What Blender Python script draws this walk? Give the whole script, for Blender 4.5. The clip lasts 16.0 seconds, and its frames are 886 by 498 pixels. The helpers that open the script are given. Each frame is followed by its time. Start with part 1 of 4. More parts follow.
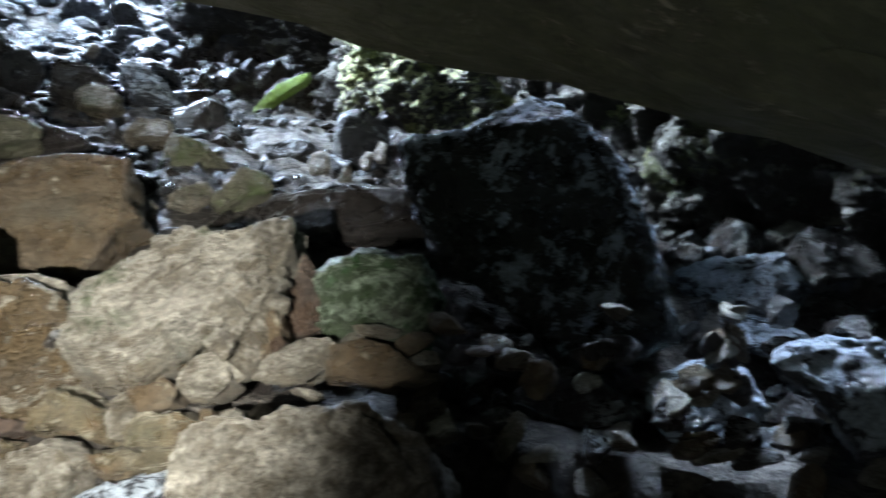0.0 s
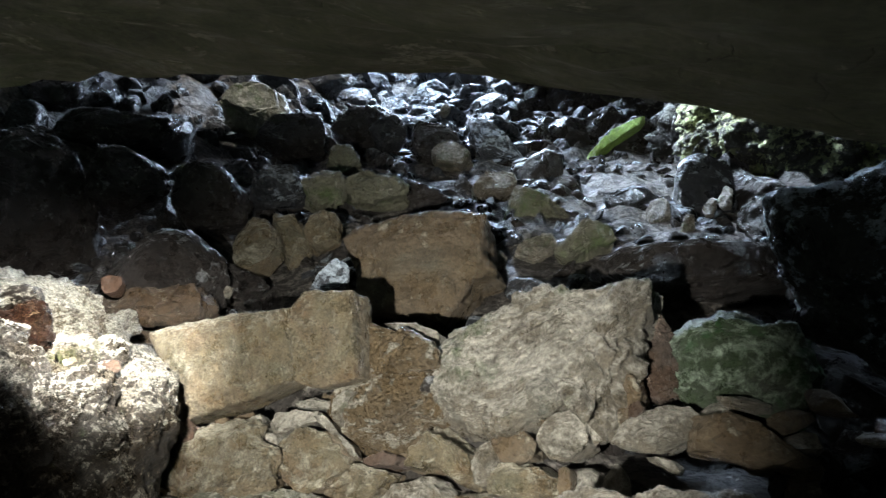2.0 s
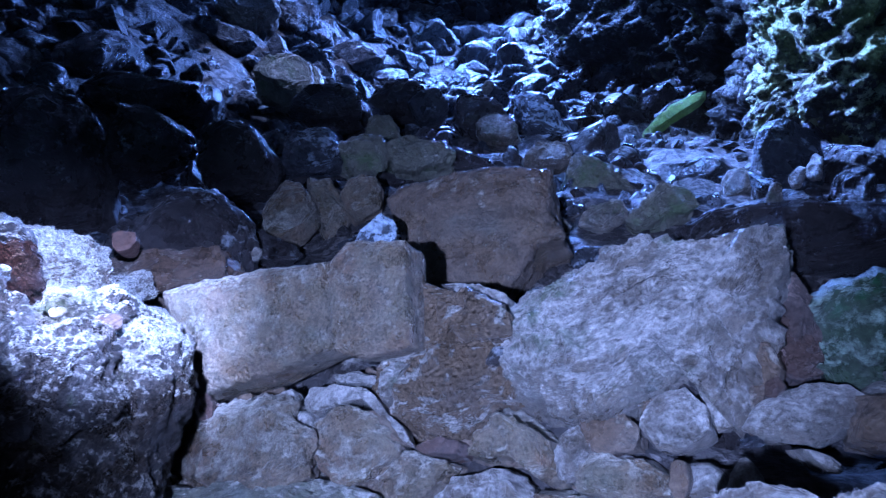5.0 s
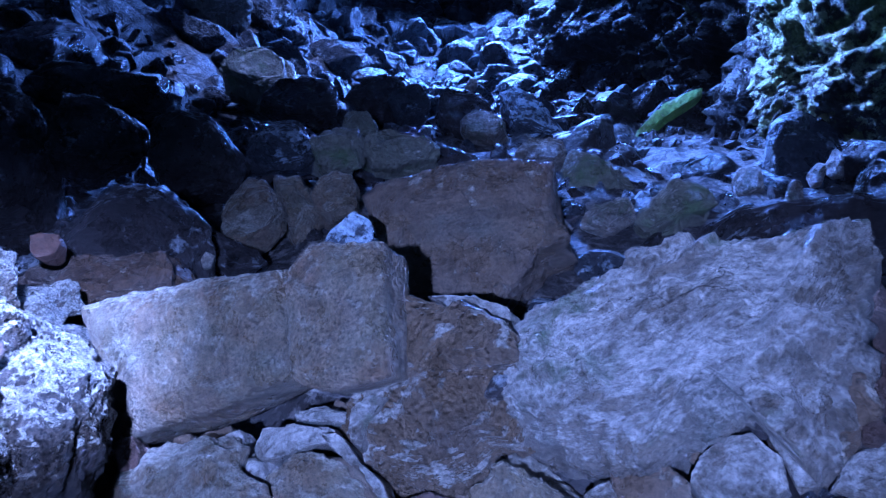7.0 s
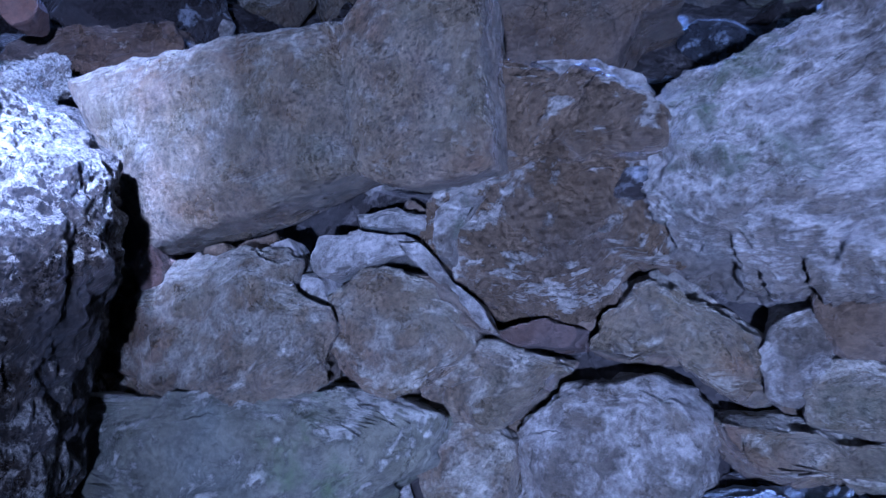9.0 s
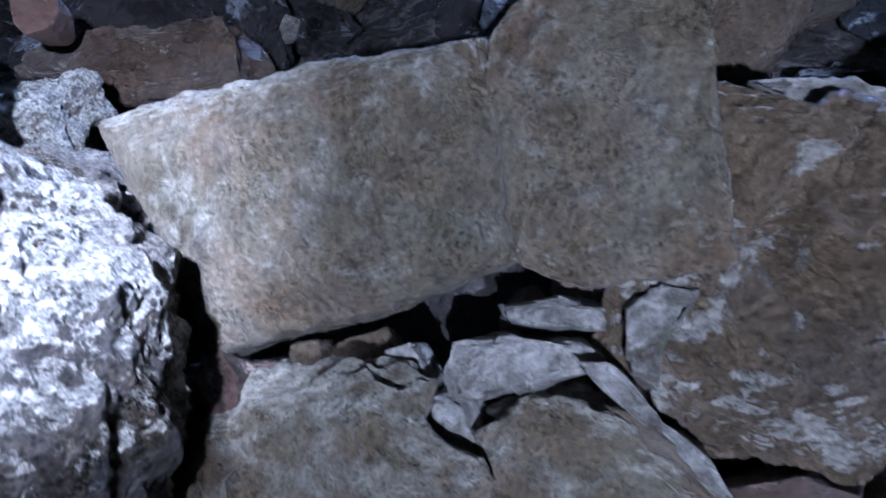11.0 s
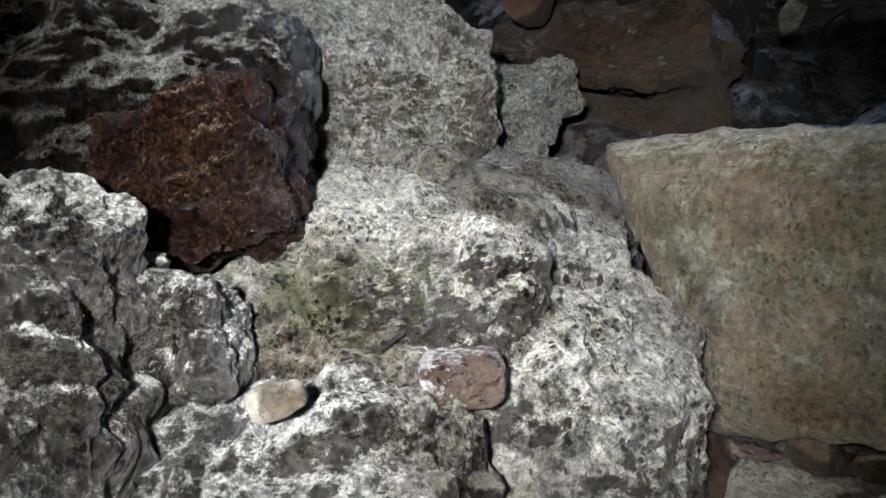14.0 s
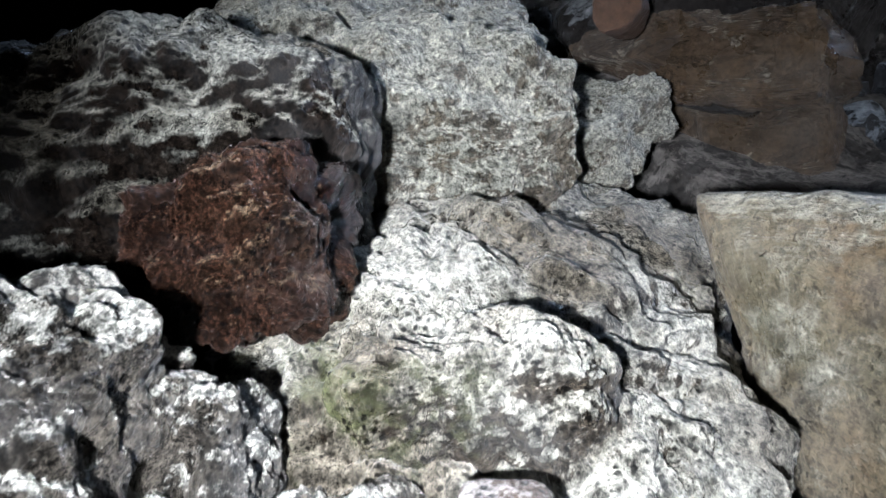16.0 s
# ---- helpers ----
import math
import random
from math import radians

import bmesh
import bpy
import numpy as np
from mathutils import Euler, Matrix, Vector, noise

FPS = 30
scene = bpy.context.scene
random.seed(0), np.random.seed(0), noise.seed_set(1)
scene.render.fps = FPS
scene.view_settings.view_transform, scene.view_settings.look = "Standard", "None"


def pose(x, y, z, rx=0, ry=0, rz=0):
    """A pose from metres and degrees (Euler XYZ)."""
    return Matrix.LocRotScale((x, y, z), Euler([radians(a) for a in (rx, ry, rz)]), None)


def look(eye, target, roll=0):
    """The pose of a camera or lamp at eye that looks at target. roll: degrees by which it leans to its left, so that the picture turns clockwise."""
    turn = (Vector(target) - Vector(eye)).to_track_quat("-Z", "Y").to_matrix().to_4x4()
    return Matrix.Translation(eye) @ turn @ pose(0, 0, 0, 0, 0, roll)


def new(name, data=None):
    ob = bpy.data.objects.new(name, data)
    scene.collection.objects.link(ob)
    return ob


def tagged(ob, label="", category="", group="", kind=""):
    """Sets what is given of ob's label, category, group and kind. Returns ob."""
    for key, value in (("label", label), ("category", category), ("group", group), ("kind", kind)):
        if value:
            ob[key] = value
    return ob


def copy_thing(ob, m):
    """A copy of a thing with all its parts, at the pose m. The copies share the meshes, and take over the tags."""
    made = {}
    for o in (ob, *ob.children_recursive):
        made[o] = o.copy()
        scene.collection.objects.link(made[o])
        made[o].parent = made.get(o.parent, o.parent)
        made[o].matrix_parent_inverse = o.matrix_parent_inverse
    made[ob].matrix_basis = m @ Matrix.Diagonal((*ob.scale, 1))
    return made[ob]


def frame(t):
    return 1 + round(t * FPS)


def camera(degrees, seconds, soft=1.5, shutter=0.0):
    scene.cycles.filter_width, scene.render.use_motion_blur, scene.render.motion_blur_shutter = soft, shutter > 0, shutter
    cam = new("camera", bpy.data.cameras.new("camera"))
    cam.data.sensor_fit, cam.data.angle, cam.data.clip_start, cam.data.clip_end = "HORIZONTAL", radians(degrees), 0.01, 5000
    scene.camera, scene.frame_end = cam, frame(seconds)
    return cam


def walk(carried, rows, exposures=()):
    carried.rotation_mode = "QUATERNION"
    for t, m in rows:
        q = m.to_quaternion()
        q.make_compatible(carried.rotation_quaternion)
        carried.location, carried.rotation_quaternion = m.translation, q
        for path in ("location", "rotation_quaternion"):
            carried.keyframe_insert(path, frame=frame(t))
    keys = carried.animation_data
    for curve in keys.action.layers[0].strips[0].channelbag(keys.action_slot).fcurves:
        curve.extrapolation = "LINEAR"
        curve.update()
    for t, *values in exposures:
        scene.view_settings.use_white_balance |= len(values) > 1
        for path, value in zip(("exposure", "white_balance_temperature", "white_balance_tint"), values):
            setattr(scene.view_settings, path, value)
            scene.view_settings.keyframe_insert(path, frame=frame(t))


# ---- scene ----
cam = camera(62.3, 16.0, soft=1.2, shutter=0.4)
PATH = [
    (0, (0.083, 0.225, 1.309), (-0.021, 2.215, 1.134), -3.9),
    (0.5, (0.043, 0.215, 1.34), (-0.422, 2.154, 1.187), -4.2),
    (1, (0.024, 0.202, 1.371), (-0.668, 2.075, 1.256), -4.0),
    (1.5, (-0.017, 0.195, 1.401), (-0.843, 2.016, 1.341), -3.8),
    (2, (-0.04, 0.207, 1.397), (-0.956, 1.984, 1.384), -4.1),
    (2.5, (-0.013, 0.182, 1.359), (-0.979, 1.933, 1.376), -4.2),
    (3, (-0.021, 0.188, 1.307), (-1.007, 1.929, 1.318), -3.7),
    (3.5, (-0.089, 0.224, 1.265), (-1.082, 1.96, 1.261), -3.4),
    (4, (-0.194, 0.298, 1.241), (-1.186, 2.034, 1.231), -3.6),
    (4.2, (-0.237, 0.349, 1.248), (-1.233, 2.083, 1.232), -3.7),
    (6.3, (-0.572, 0.886, 1.175), (-1.519, 2.647, 1.191), -3.1),
    (6.5, (-0.587, 0.914, 1.212), (-1.529, 2.678, 1.215), -3.6),
    (7, (-0.64, 0.972, 1.212), (-1.577, 2.739, 1.224), -3.5),
    (7.5, (-0.738, 1.078, 1.185), (-1.676, 2.844, 1.164), -3.5),
    (8, (-0.846, 1.166, 1.131), (-1.785, 2.924, 0.959), -3.5),
    (8.2, (-0.89, 1.193, 1.114), (-1.828, 2.939, 0.843), -3.3),
    (10.5, (-1.276, 1.533, 1.156), (-2.307, 3.142, 0.566), -5.2),
    (11, (-1.408, 1.598, 1.222), (-2.462, 3.191, 0.627), -6.1),
    (11.5, (-1.465, 1.606, 1.278), (-2.56, 3.177, 0.702), -7.3),
    (12, (-1.518, 1.57, 1.327), (-2.723, 3.061, 0.759), -7.5),
    (12.5, (-1.572, 1.531, 1.343), (-2.961, 2.863, 0.799), -7.0),
    (13, (-1.61, 1.529, 1.358), (-3.146, 2.689, 0.813), -6.3),
    (13.5, (-1.653, 1.546, 1.366), (-3.272, 2.553, 0.764), -5.5),
    (14, (-1.684, 1.576, 1.364), (-3.338, 2.472, 0.684), -5.8),
    (14.5, (-1.689, 1.598, 1.361), (-3.353, 2.428, 0.627), -5.6),
    (15, (-1.711, 1.605, 1.388), (-3.399, 2.379, 0.646), -5.2),
    (15.5, (-1.731, 1.621, 1.414), (-3.448, 2.34, 0.683), -5.5),
    (16, (-1.762, 1.651, 1.428), (-3.5, 2.33, 0.71), -5.6),
]
walk(cam, [(t, look(eye, target, roll)) for t, eye, target, roll in PATH],
     [(0, 0.65, 6500, 10), (1.5, 0.35, 6500, 10), (2.5, 0.2, 6500, 10), (3.5, 0.1, 6500, 8), (4.0, 0.1, 4700, 28), (6.5, -0.15, 3650, 42), (8.0, -0.35, 3650, 42),
      (10.5, 0.3, 4450, 28), (11.5, -0.5, 4600, 25), (12.5, -0.9, 5100, 20), (13.5, -1.2, 5350, 17), (14.4, -1.4, 5900, 10), (15.4, -1.2, 5250, 16), (16.0, -0.6, 5500, 13)])

# ---- light ----
world = bpy.data.worlds.new("world")
scene.world = world
world.use_nodes = True
sky = world.node_tree.nodes.new("ShaderNodeTexSky")
sky.sky_type, sky.sun_disc = "NISHITA", False
sky.sun_elevation, sky.sun_rotation = radians(55), radians(-20)
world.node_tree.links.new(sky.outputs[0], world.node_tree.nodes["Background"].inputs[0])
world.node_tree.nodes["Background"].inputs[1].default_value = 0.12


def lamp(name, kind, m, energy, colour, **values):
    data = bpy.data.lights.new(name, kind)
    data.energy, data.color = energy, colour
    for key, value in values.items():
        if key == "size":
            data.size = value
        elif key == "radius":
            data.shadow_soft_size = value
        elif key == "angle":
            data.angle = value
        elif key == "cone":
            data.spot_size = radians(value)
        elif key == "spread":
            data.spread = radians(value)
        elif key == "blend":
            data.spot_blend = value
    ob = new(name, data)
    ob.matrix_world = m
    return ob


OPENING, SIDE_OPENING = (-6.3, 8.3, 7.0), (-5.2, 6.0, 6.5)
lamp("sun", "SUN", look(OPENING, (-6.7, 9.1, 4.2)), 3.5, (1, 0.96, 0.9), angle=radians(0.5))
lamp("entrance_light", "AREA", look((-5.0, 11.4, 6.0), (-2.0, 5.6, 1.6)), 900, (0.62, 0.78, 1.0), size=1.8)
lamp("side_light", "AREA", look(SIDE_OPENING, (0.6, 6.6, 2.3)), 280, (0.70, 0.84, 1.0), size=1.4, spread=48)
# Added lamp under the closed roof, stands in for an unseen daylight shaft.
lamp("passage_fill", "AREA", look((1.0, 4.6, 5.0), (1.2, 2.6, 0.6)), 22, (0.62, 0.78, 1.0), size=0.8, spread=26)
# Point fill lamp added beside the torch, in place of its wide spill.
lamp("torch_spill_fill", "POINT", pose(-0.6, 0.0, 1.15), 6, (1.0, 0.98, 0.9), radius=0.03)
lamp("torch", "SPOT", look((-0.4, -0.1, 1.25), (-1.38, 2.5, 0.82)), 900, (1.0, 0.98, 0.89), radius=0.02, cone=54, blend=1.0)
# Added fixed spot: the one carried torch at a later point of the walk.
lamp("torch_later", "SPOT", look((-1.60, 1.45, 1.48), (-2.56, 2.06, 1.02)), 540, (1.0, 0.97, 0.9), radius=0.02, cone=62, blend=1.0)


# ---- materials ----
def rock_material(name, colours, crust, crust_amount, rough=0.55, moss=None, moss_amount=0.0, size=1.0, pits=0.4, up=0.25, bump=1.0, cracks=0.35, fleck=1.0, soft=0.02, specks=0.35, holes=0.0):
    """Cave rock: mottled base colours, a mineral crust on part of it, algae, pits and a damp film."""
    mat = bpy.data.materials.new(name)
    mat.use_nodes = True
    nt = mat.node_tree
    n, l = nt.nodes, nt.links
    bsdf = n["Principled BSDF"]
    geo = n.new("ShaderNodeNewGeometry")

    def tex(scale, detail=6.0, rough_=0.6, distortion=0.0):
        t = n.new("ShaderNodeTexNoise")
        t.inputs["Scale"].default_value, t.inputs["Detail"].default_value = scale * size, detail
        t.inputs["Roughness"].default_value, t.inputs["Distortion"].default_value = rough_, distortion
        l.new(geo.outputs["Position"], t.inputs["Vector"])
        return t.outputs["Fac"]

    def ramp(fac, stops):
        r = n.new("ShaderNodeValToRGB")
        while len(r.color_ramp.elements) < len(stops):
            r.color_ramp.elements.new(0.5)
        for e, (p, c) in zip(r.color_ramp.elements, stops):
            e.position = p
            e.color = (*c, 1) if isinstance(c, tuple) else (c, c, c, 1)
        l.new(fac, r.inputs[0])
        return r.outputs[0]

    def mix(fac, a, b, mode="MIX"):
        m = n.new("ShaderNodeMix")
        m.data_type, m.blend_type = "RGBA", mode
        for sock, v in ((m.inputs[0], fac), (m.inputs[6], a), (m.inputs[7], b)):
            if isinstance(v, (int, float)):
                sock.default_value = v if sock == m.inputs[0] else (v, v, v, 1)
            elif isinstance(v, tuple):
                sock.default_value = (*v, 1)
            else:
                l.new(v, sock)
        return m.outputs[2]

    def calc(op, a, b, clamp=False):
        m = n.new("ShaderNodeMath")
        m.operation, m.use_clamp = op, clamp
        for sock, v in zip(m.inputs, (a, b)):
            if isinstance(v, (int, float)):
                sock.default_value = v
            else:
                l.new(v, sock)
        return m.outputs[0]

    a, b, c = colours
    base = ramp(tex(3.6, 10, 0.68, 0.1), ((0.34, a), (0.5, b), (0.68, c)))
    base = mix(ramp(tex(13, 10, 0.72, 0.15), ((0.44, 0.0), (0.62, 0.7))), base, tuple(0.45 * v for v in b))
    grain = tex(95, 8, 0.75)
    base = mix(0.75, base, ramp(grain, ((0.25, 0.35), (0.75, 1.35))), "MULTIPLY")
    sep = n.new("ShaderNodeSeparateXYZ")
    l.new(geo.outputs["Normal"], sep.inputs[0])
    flakes = tex(17 * fleck, 13, 0.74, 0.25)
    patches = tex(4.5, 7, 0.6, 0.2)
    lift = calc("ADD", calc("MULTIPLY", sep.outputs["Z"], up), calc("ADD", calc("MULTIPLY", flakes, 1.35), calc("MULTIPLY", patches, 0.8)))
    edge = (1.075 + 0.3 * up + 0.42 * (0.5 - crust_amount)) * 0.5
    where = ramp(calc("MULTIPLY", lift, 0.5), ((edge - soft, 0.0), (edge + soft, 1.0)))
    tone = mix(0.6, crust, ramp(tex(46, 8, 0.75), ((0.36, 0.25), (0.6, 1.1))), "MULTIPLY")
    colour = mix(where, base, tone) if crust_amount > 0 else base
    speck = calc("MULTIPLY", tex(75, 9, 0.8), calc("ADD", 0.72, calc("MULTIPLY", tex(9, 5), 0.56)))
    if specks > 0.6:
        fleck_height = tex(120, 10, 0.9)
        colour = mix(0.85, colour, ramp(fleck_height, ((0.43, 0.12), (0.5, 0.85), (0.57, 1.4))), "MULTIPLY")
    if specks > 0.8:
        colour = mix(0.8, colour, ramp(tex(3.1, 4, 0.5), ((0.40, (0.30, 0.25, 0.20)), (0.56, (1.0, 1.0, 1.0)))), "MULTIPLY")
    colour = mix(specks, colour, ramp(speck, ((0.40, 0.12), (0.50, 0.8), (0.66, 1.25))), "MULTIPLY")
    if moss:
        green = ramp(calc("ADD", calc("MULTIPLY", tex(2.6, 3, 0.5, 0.5), 0.7), calc("MULTIPLY", tex(21, 7, 0.7, 0.5), 0.35)),
                     ((0.62 - 0.3 * moss_amount, 0.0), (0.72 - 0.3 * moss_amount, 1.0)))
        colour = mix(green, colour, mix(0.6, moss, ramp(tex(60, 4), ((0.3, 0.4), (0.7, 1.3))), "MULTIPLY"))
    if holes:
        cell = n.new("ShaderNodeTexVoronoi")
        cell.inputs["Scale"].default_value = 105
        spread = n.new("ShaderNodeVectorMath")
        spread.operation = "ADD"
        jig = n.new("ShaderNodeTexNoise")
        jig.inputs["Scale"].default_value, jig.inputs["Detail"].default_value = 60, 3
        soften = n.new("ShaderNodeVectorMath")
        soften.operation = "SCALE"
        soften.inputs["Scale"].default_value = 0.012
        l.new(geo.outputs["Position"], jig.inputs["Vector"])
        l.new(jig.outputs["Color"], soften.inputs[0])
        l.new(geo.outputs["Position"], spread.inputs[0])
        l.new(soften.outputs[0], spread.inputs[1])
        l.new(spread.outputs[0], cell.inputs["Vector"])
        deep = calc("ADD", cell.outputs["Distance"], calc("MULTIPLY", ramp(tex(8, 5), ((0.42, 0.0), (0.6, 1.0))), 0.28))
        deep = ramp(deep, ((0.24, 0.0), (0.40, 1.0)))
        pin = n.new("ShaderNodeTexVoronoi")
        pin.inputs["Scale"].default_value = 290
        l.new(spread.outputs[0], pin.inputs["Vector"])
        pins = ramp(calc("ADD", pin.outputs["Distance"], calc("MULTIPLY", ramp(tex(14, 6, 0.7), ((0.42, 0.0), (0.58, 1.0))), 0.4)), ((0.22, 0.0), (0.42, 1.0)))
        deep = calc("MULTIPLY", deep, calc("ADD", 0.35, calc("MULTIPLY", pins, 0.65)))
        colour = mix(holes, colour, ramp(deep, ((0.0, 0.06), (1.0, 1.0))), "MULTIPLY")
    l.new(colour, bsdf.inputs["Base Color"])
    l.new(ramp(tex(7, 5, 0.6), ((0.38, max(0.16, rough - 0.3)), (0.66, min(1.0, rough + 0.25)))), bsdf.inputs["Roughness"])
    bsdf.inputs["Specular IOR Level"].default_value = 0.6
    vor = n.new("ShaderNodeTexVoronoi")
    vor.feature = "SMOOTH_F1"
    vor.inputs["Scale"].default_value = 38 * size
    l.new(geo.outputs["Position"], vor.inputs["Vector"])
    hole = ramp(vor.outputs["Distance"], ((0.05, 0.0), (0.4, 1.0)))
    warp = n.new("ShaderNodeMix")
    warp.data_type, warp.blend_type = "RGBA", "LINEAR_LIGHT"
    warp.inputs[0].default_value = 0.06
    wob = n.new("ShaderNodeTexNoise")
    wob.inputs["Scale"].default_value, wob.inputs["Detail"].default_value = 7, 6
    l.new(geo.outputs["Position"], wob.inputs["Vector"])
    l.new(geo.outputs["Position"], warp.inputs[6])
    l.new(wob.outputs["Color"], warp.inputs[7])
    split = n.new("ShaderNodeTexVoronoi")
    split.feature = "DISTANCE_TO_EDGE"
    split.inputs["Scale"].default_value = 5.5
    l.new(warp.outputs[2], split.inputs["Vector"])
    crack = ramp(split.outputs["Distance"], ((0.0, 0.0), (0.012, 1.0)))
    colour = colour if cracks == 0 else mix(calc("MULTIPLY", calc("SUBTRACT", 1.0, crack), ramp(tex(2.2, 3), ((0.36, 0.6), (0.41, 0.0)))), colour, (0.02, 0.018, 0.015))
    l.new(colour, bsdf.inputs["Base Color"])
    height0 = calc("MULTIPLY", calc("MAXIMUM", crack, ramp(tex(2.2, 3), ((0.36, 0.0), (0.41, 1.0)))), cracks)
    height = calc("ADD", calc("ADD", height0, calc("MULTIPLY", flakes, 1.5)), calc("ADD", calc("ADD", calc("MULTIPLY", speck, 0.7 * specks), calc("MULTIPLY", grain, 0.3)), calc("MULTIPLY", hole, pits)))
    if crust_amount > 0:
        height = calc("ADD", height, calc("MULTIPLY", where, 0.25))
    if specks > 0.6:
        height = calc("ADD", height, calc("MULTIPLY", fleck_height, 1.1))
    if holes:
        height = calc("ADD", height, calc("MULTIPLY", deep, 0.55 * holes))
    bp = n.new("ShaderNodeBump")
    bp.inputs["Strength"].default_value, bp.inputs["Distance"].default_value = 1.0, 0.022 * bump
    l.new(height, bp.inputs["Height"])
    l.new(bp.outputs[0], bsdf.inputs["Normal"])
    return mat


ochre_rock = rock_material("ochre_rock", ((0.17, 0.115, 0.065), (0.215, 0.175, 0.11), (0.15, 0.145, 0.10)), (0.44, 0.41, 0.32), 0.12, 0.5, size=1.5, pits=0.4, up=0.5, bump=1.0, soft=0.07, specks=0.55, holes=0.4)
wet_rock = rock_material("wet_rock", ((0.15, 0.105, 0.06), (0.22, 0.165, 0.10), (0.18, 0.145, 0.105)), (0.44, 0.41, 0.34), 0.08, 0.2, size=1.3, pits=0.6, up=0.4, bump=2.2, specks=0.4)
# Pale rough crust; its blue is daylight on the flank, put into the colour.
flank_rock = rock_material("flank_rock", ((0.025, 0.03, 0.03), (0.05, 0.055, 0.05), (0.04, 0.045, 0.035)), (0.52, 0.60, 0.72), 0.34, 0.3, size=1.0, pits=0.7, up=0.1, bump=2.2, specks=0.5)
pale_rock = rock_material("pale_rock", ((0.14, 0.12, 0.09), (0.24, 0.21, 0.16), (0.17, 0.18, 0.16)), (0.56, 0.53, 0.46), 0.42, 0.45, (0.10, 0.13, 0.07), 0.1, pits=0.3, up=0.3, bump=1.4, fleck=1.6, soft=0.07, specks=0.5)
brown_rock = rock_material("brown_rock", ((0.115, 0.082, 0.05), (0.165, 0.125, 0.08), (0.14, 0.125, 0.09)), (0.40, 0.36, 0.28), 0.12, 0.45, pits=0.2, up=0.05, bump=1.0, specks=0.45)
red_rock = rock_material("red_rock", ((0.07, 0.042, 0.032), (0.10, 0.068, 0.05), (0.075, 0.062, 0.052)), (0.32, 0.24, 0.19), 0.12, 0.45, pits=0.2)
green_grey_rock = rock_material("green_grey_rock", ((0.11, 0.11, 0.07), (0.19, 0.185, 0.13), (0.14, 0.15, 0.12)), (0.40, 0.39, 0.32), 0.2, 0.55, (0.09, 0.12, 0.05), 0.15)
green_rock = rock_material("green_rock", ((0.04, 0.07, 0.035), (0.07, 0.10, 0.055), (0.08, 0.09, 0.07)), (0.40, 0.50, 0.38), 0.3, 0.5, (0.04, 0.12, 0.04), 0.25, fleck=1.4, soft=0.05)
blue_rock = rock_material("blue_rock", ((0.03, 0.033, 0.04), (0.05, 0.053, 0.06), (0.04, 0.04, 0.04)), (0.34, 0.38, 0.43), 0.17, 0.28, pits=0.5, up=0.3, bump=1.3)
# On the side passage stones this crust colour carries the bluish daylight.
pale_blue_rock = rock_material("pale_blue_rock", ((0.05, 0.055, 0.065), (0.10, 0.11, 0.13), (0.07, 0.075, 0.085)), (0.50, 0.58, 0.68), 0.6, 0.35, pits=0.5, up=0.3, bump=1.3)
dark_rock = rock_material("dark_rock", ((0.022, 0.019, 0.018), (0.042, 0.036, 0.033), (0.03, 0.03, 0.03)), (0.26, 0.27, 0.28), 0.06, 0.27, pits=0.4, up=0.25, bump=1.3)
lava_rock = rock_material("lava_rock", ((0.03, 0.025, 0.02), (0.05, 0.042, 0.035), (0.04, 0.036, 0.033)), (0.20, 0.18, 0.16), 0.12, 0.7, pits=0.6, bump=1.6)
roof_rock = rock_material("roof_rock", ((0.13, 0.155, 0.085), (0.19, 0.22, 0.125), (0.13, 0.14, 0.10)), (0.50, 0.50, 0.38), 0.08, 0.6, pits=0.2, up=0.0, bump=0.9)
wall_rock = rock_material("wall_rock", ((0.02, 0.018, 0.015), (0.045, 0.04, 0.032), (0.03, 0.028, 0.025)), (0.40, 0.40, 0.36), 0.36, 0.6, (0.20, 0.22, 0.10), 0.1, size=0.8, pits=0.7, up=0.3, bump=3.5)
lichen_rock = rock_material("lichen_rock", ((0.03, 0.03, 0.02), (0.06, 0.06, 0.04), (0.05, 0.045, 0.04)), (0.44, 0.47, 0.24), 0.50, 0.7, (0.30, 0.35, 0.13), 0.3, size=0.8, pits=0.7, up=0.1, bump=2.0)
moss_rock = rock_material("moss_rock", ((0.26, 0.44, 0.08), (0.38, 0.60, 0.12), (0.32, 0.48, 0.16)), (0.5, 0.6, 0.3), 0.2, 0.8)
pale_crust_rock = rock_material("pale_crust_rock", ((0.16, 0.13, 0.10), (0.30, 0.26, 0.20), (0.24, 0.20, 0.14)), (0.74, 0.72, 0.60), 0.62, 0.45, (0.30, 0.26, 0.12), 0.0, size=1.3, pits=0.7, up=0.2, bump=2.2, cracks=0.0, fleck=2.6, soft=0.02, specks=0.7, holes=0.5)
shelf_rock = rock_material("shelf_rock", ((0.022, 0.016, 0.012), (0.055, 0.04, 0.03), (0.045, 0.036, 0.028)), (0.56, 0.55, 0.47), 0.10, 0.35, size=1.5, pits=1.0, up=0.75, bump=1.8, cracks=0.0, fleck=1.8, soft=0.07, specks=0.9, holes=1.0)
bed_rock = rock_material("bed_rock", ((0.06, 0.042, 0.028), (0.11, 0.075, 0.045), (0.09, 0.07, 0.05)), (0.3, 0.26, 0.2), 0.1, 0.5, pits=0.3, up=0.2, bump=1.2, specks=0.5)
orange_rock = rock_material("orange_rock", ((0.06, 0.034, 0.022), (0.10, 0.055, 0.033), (0.08, 0.05, 0.035)), (0.4, 0.3, 0.2), 0.05, 0.5, pits=0.2, up=0.1, bump=0.7, specks=0.3)
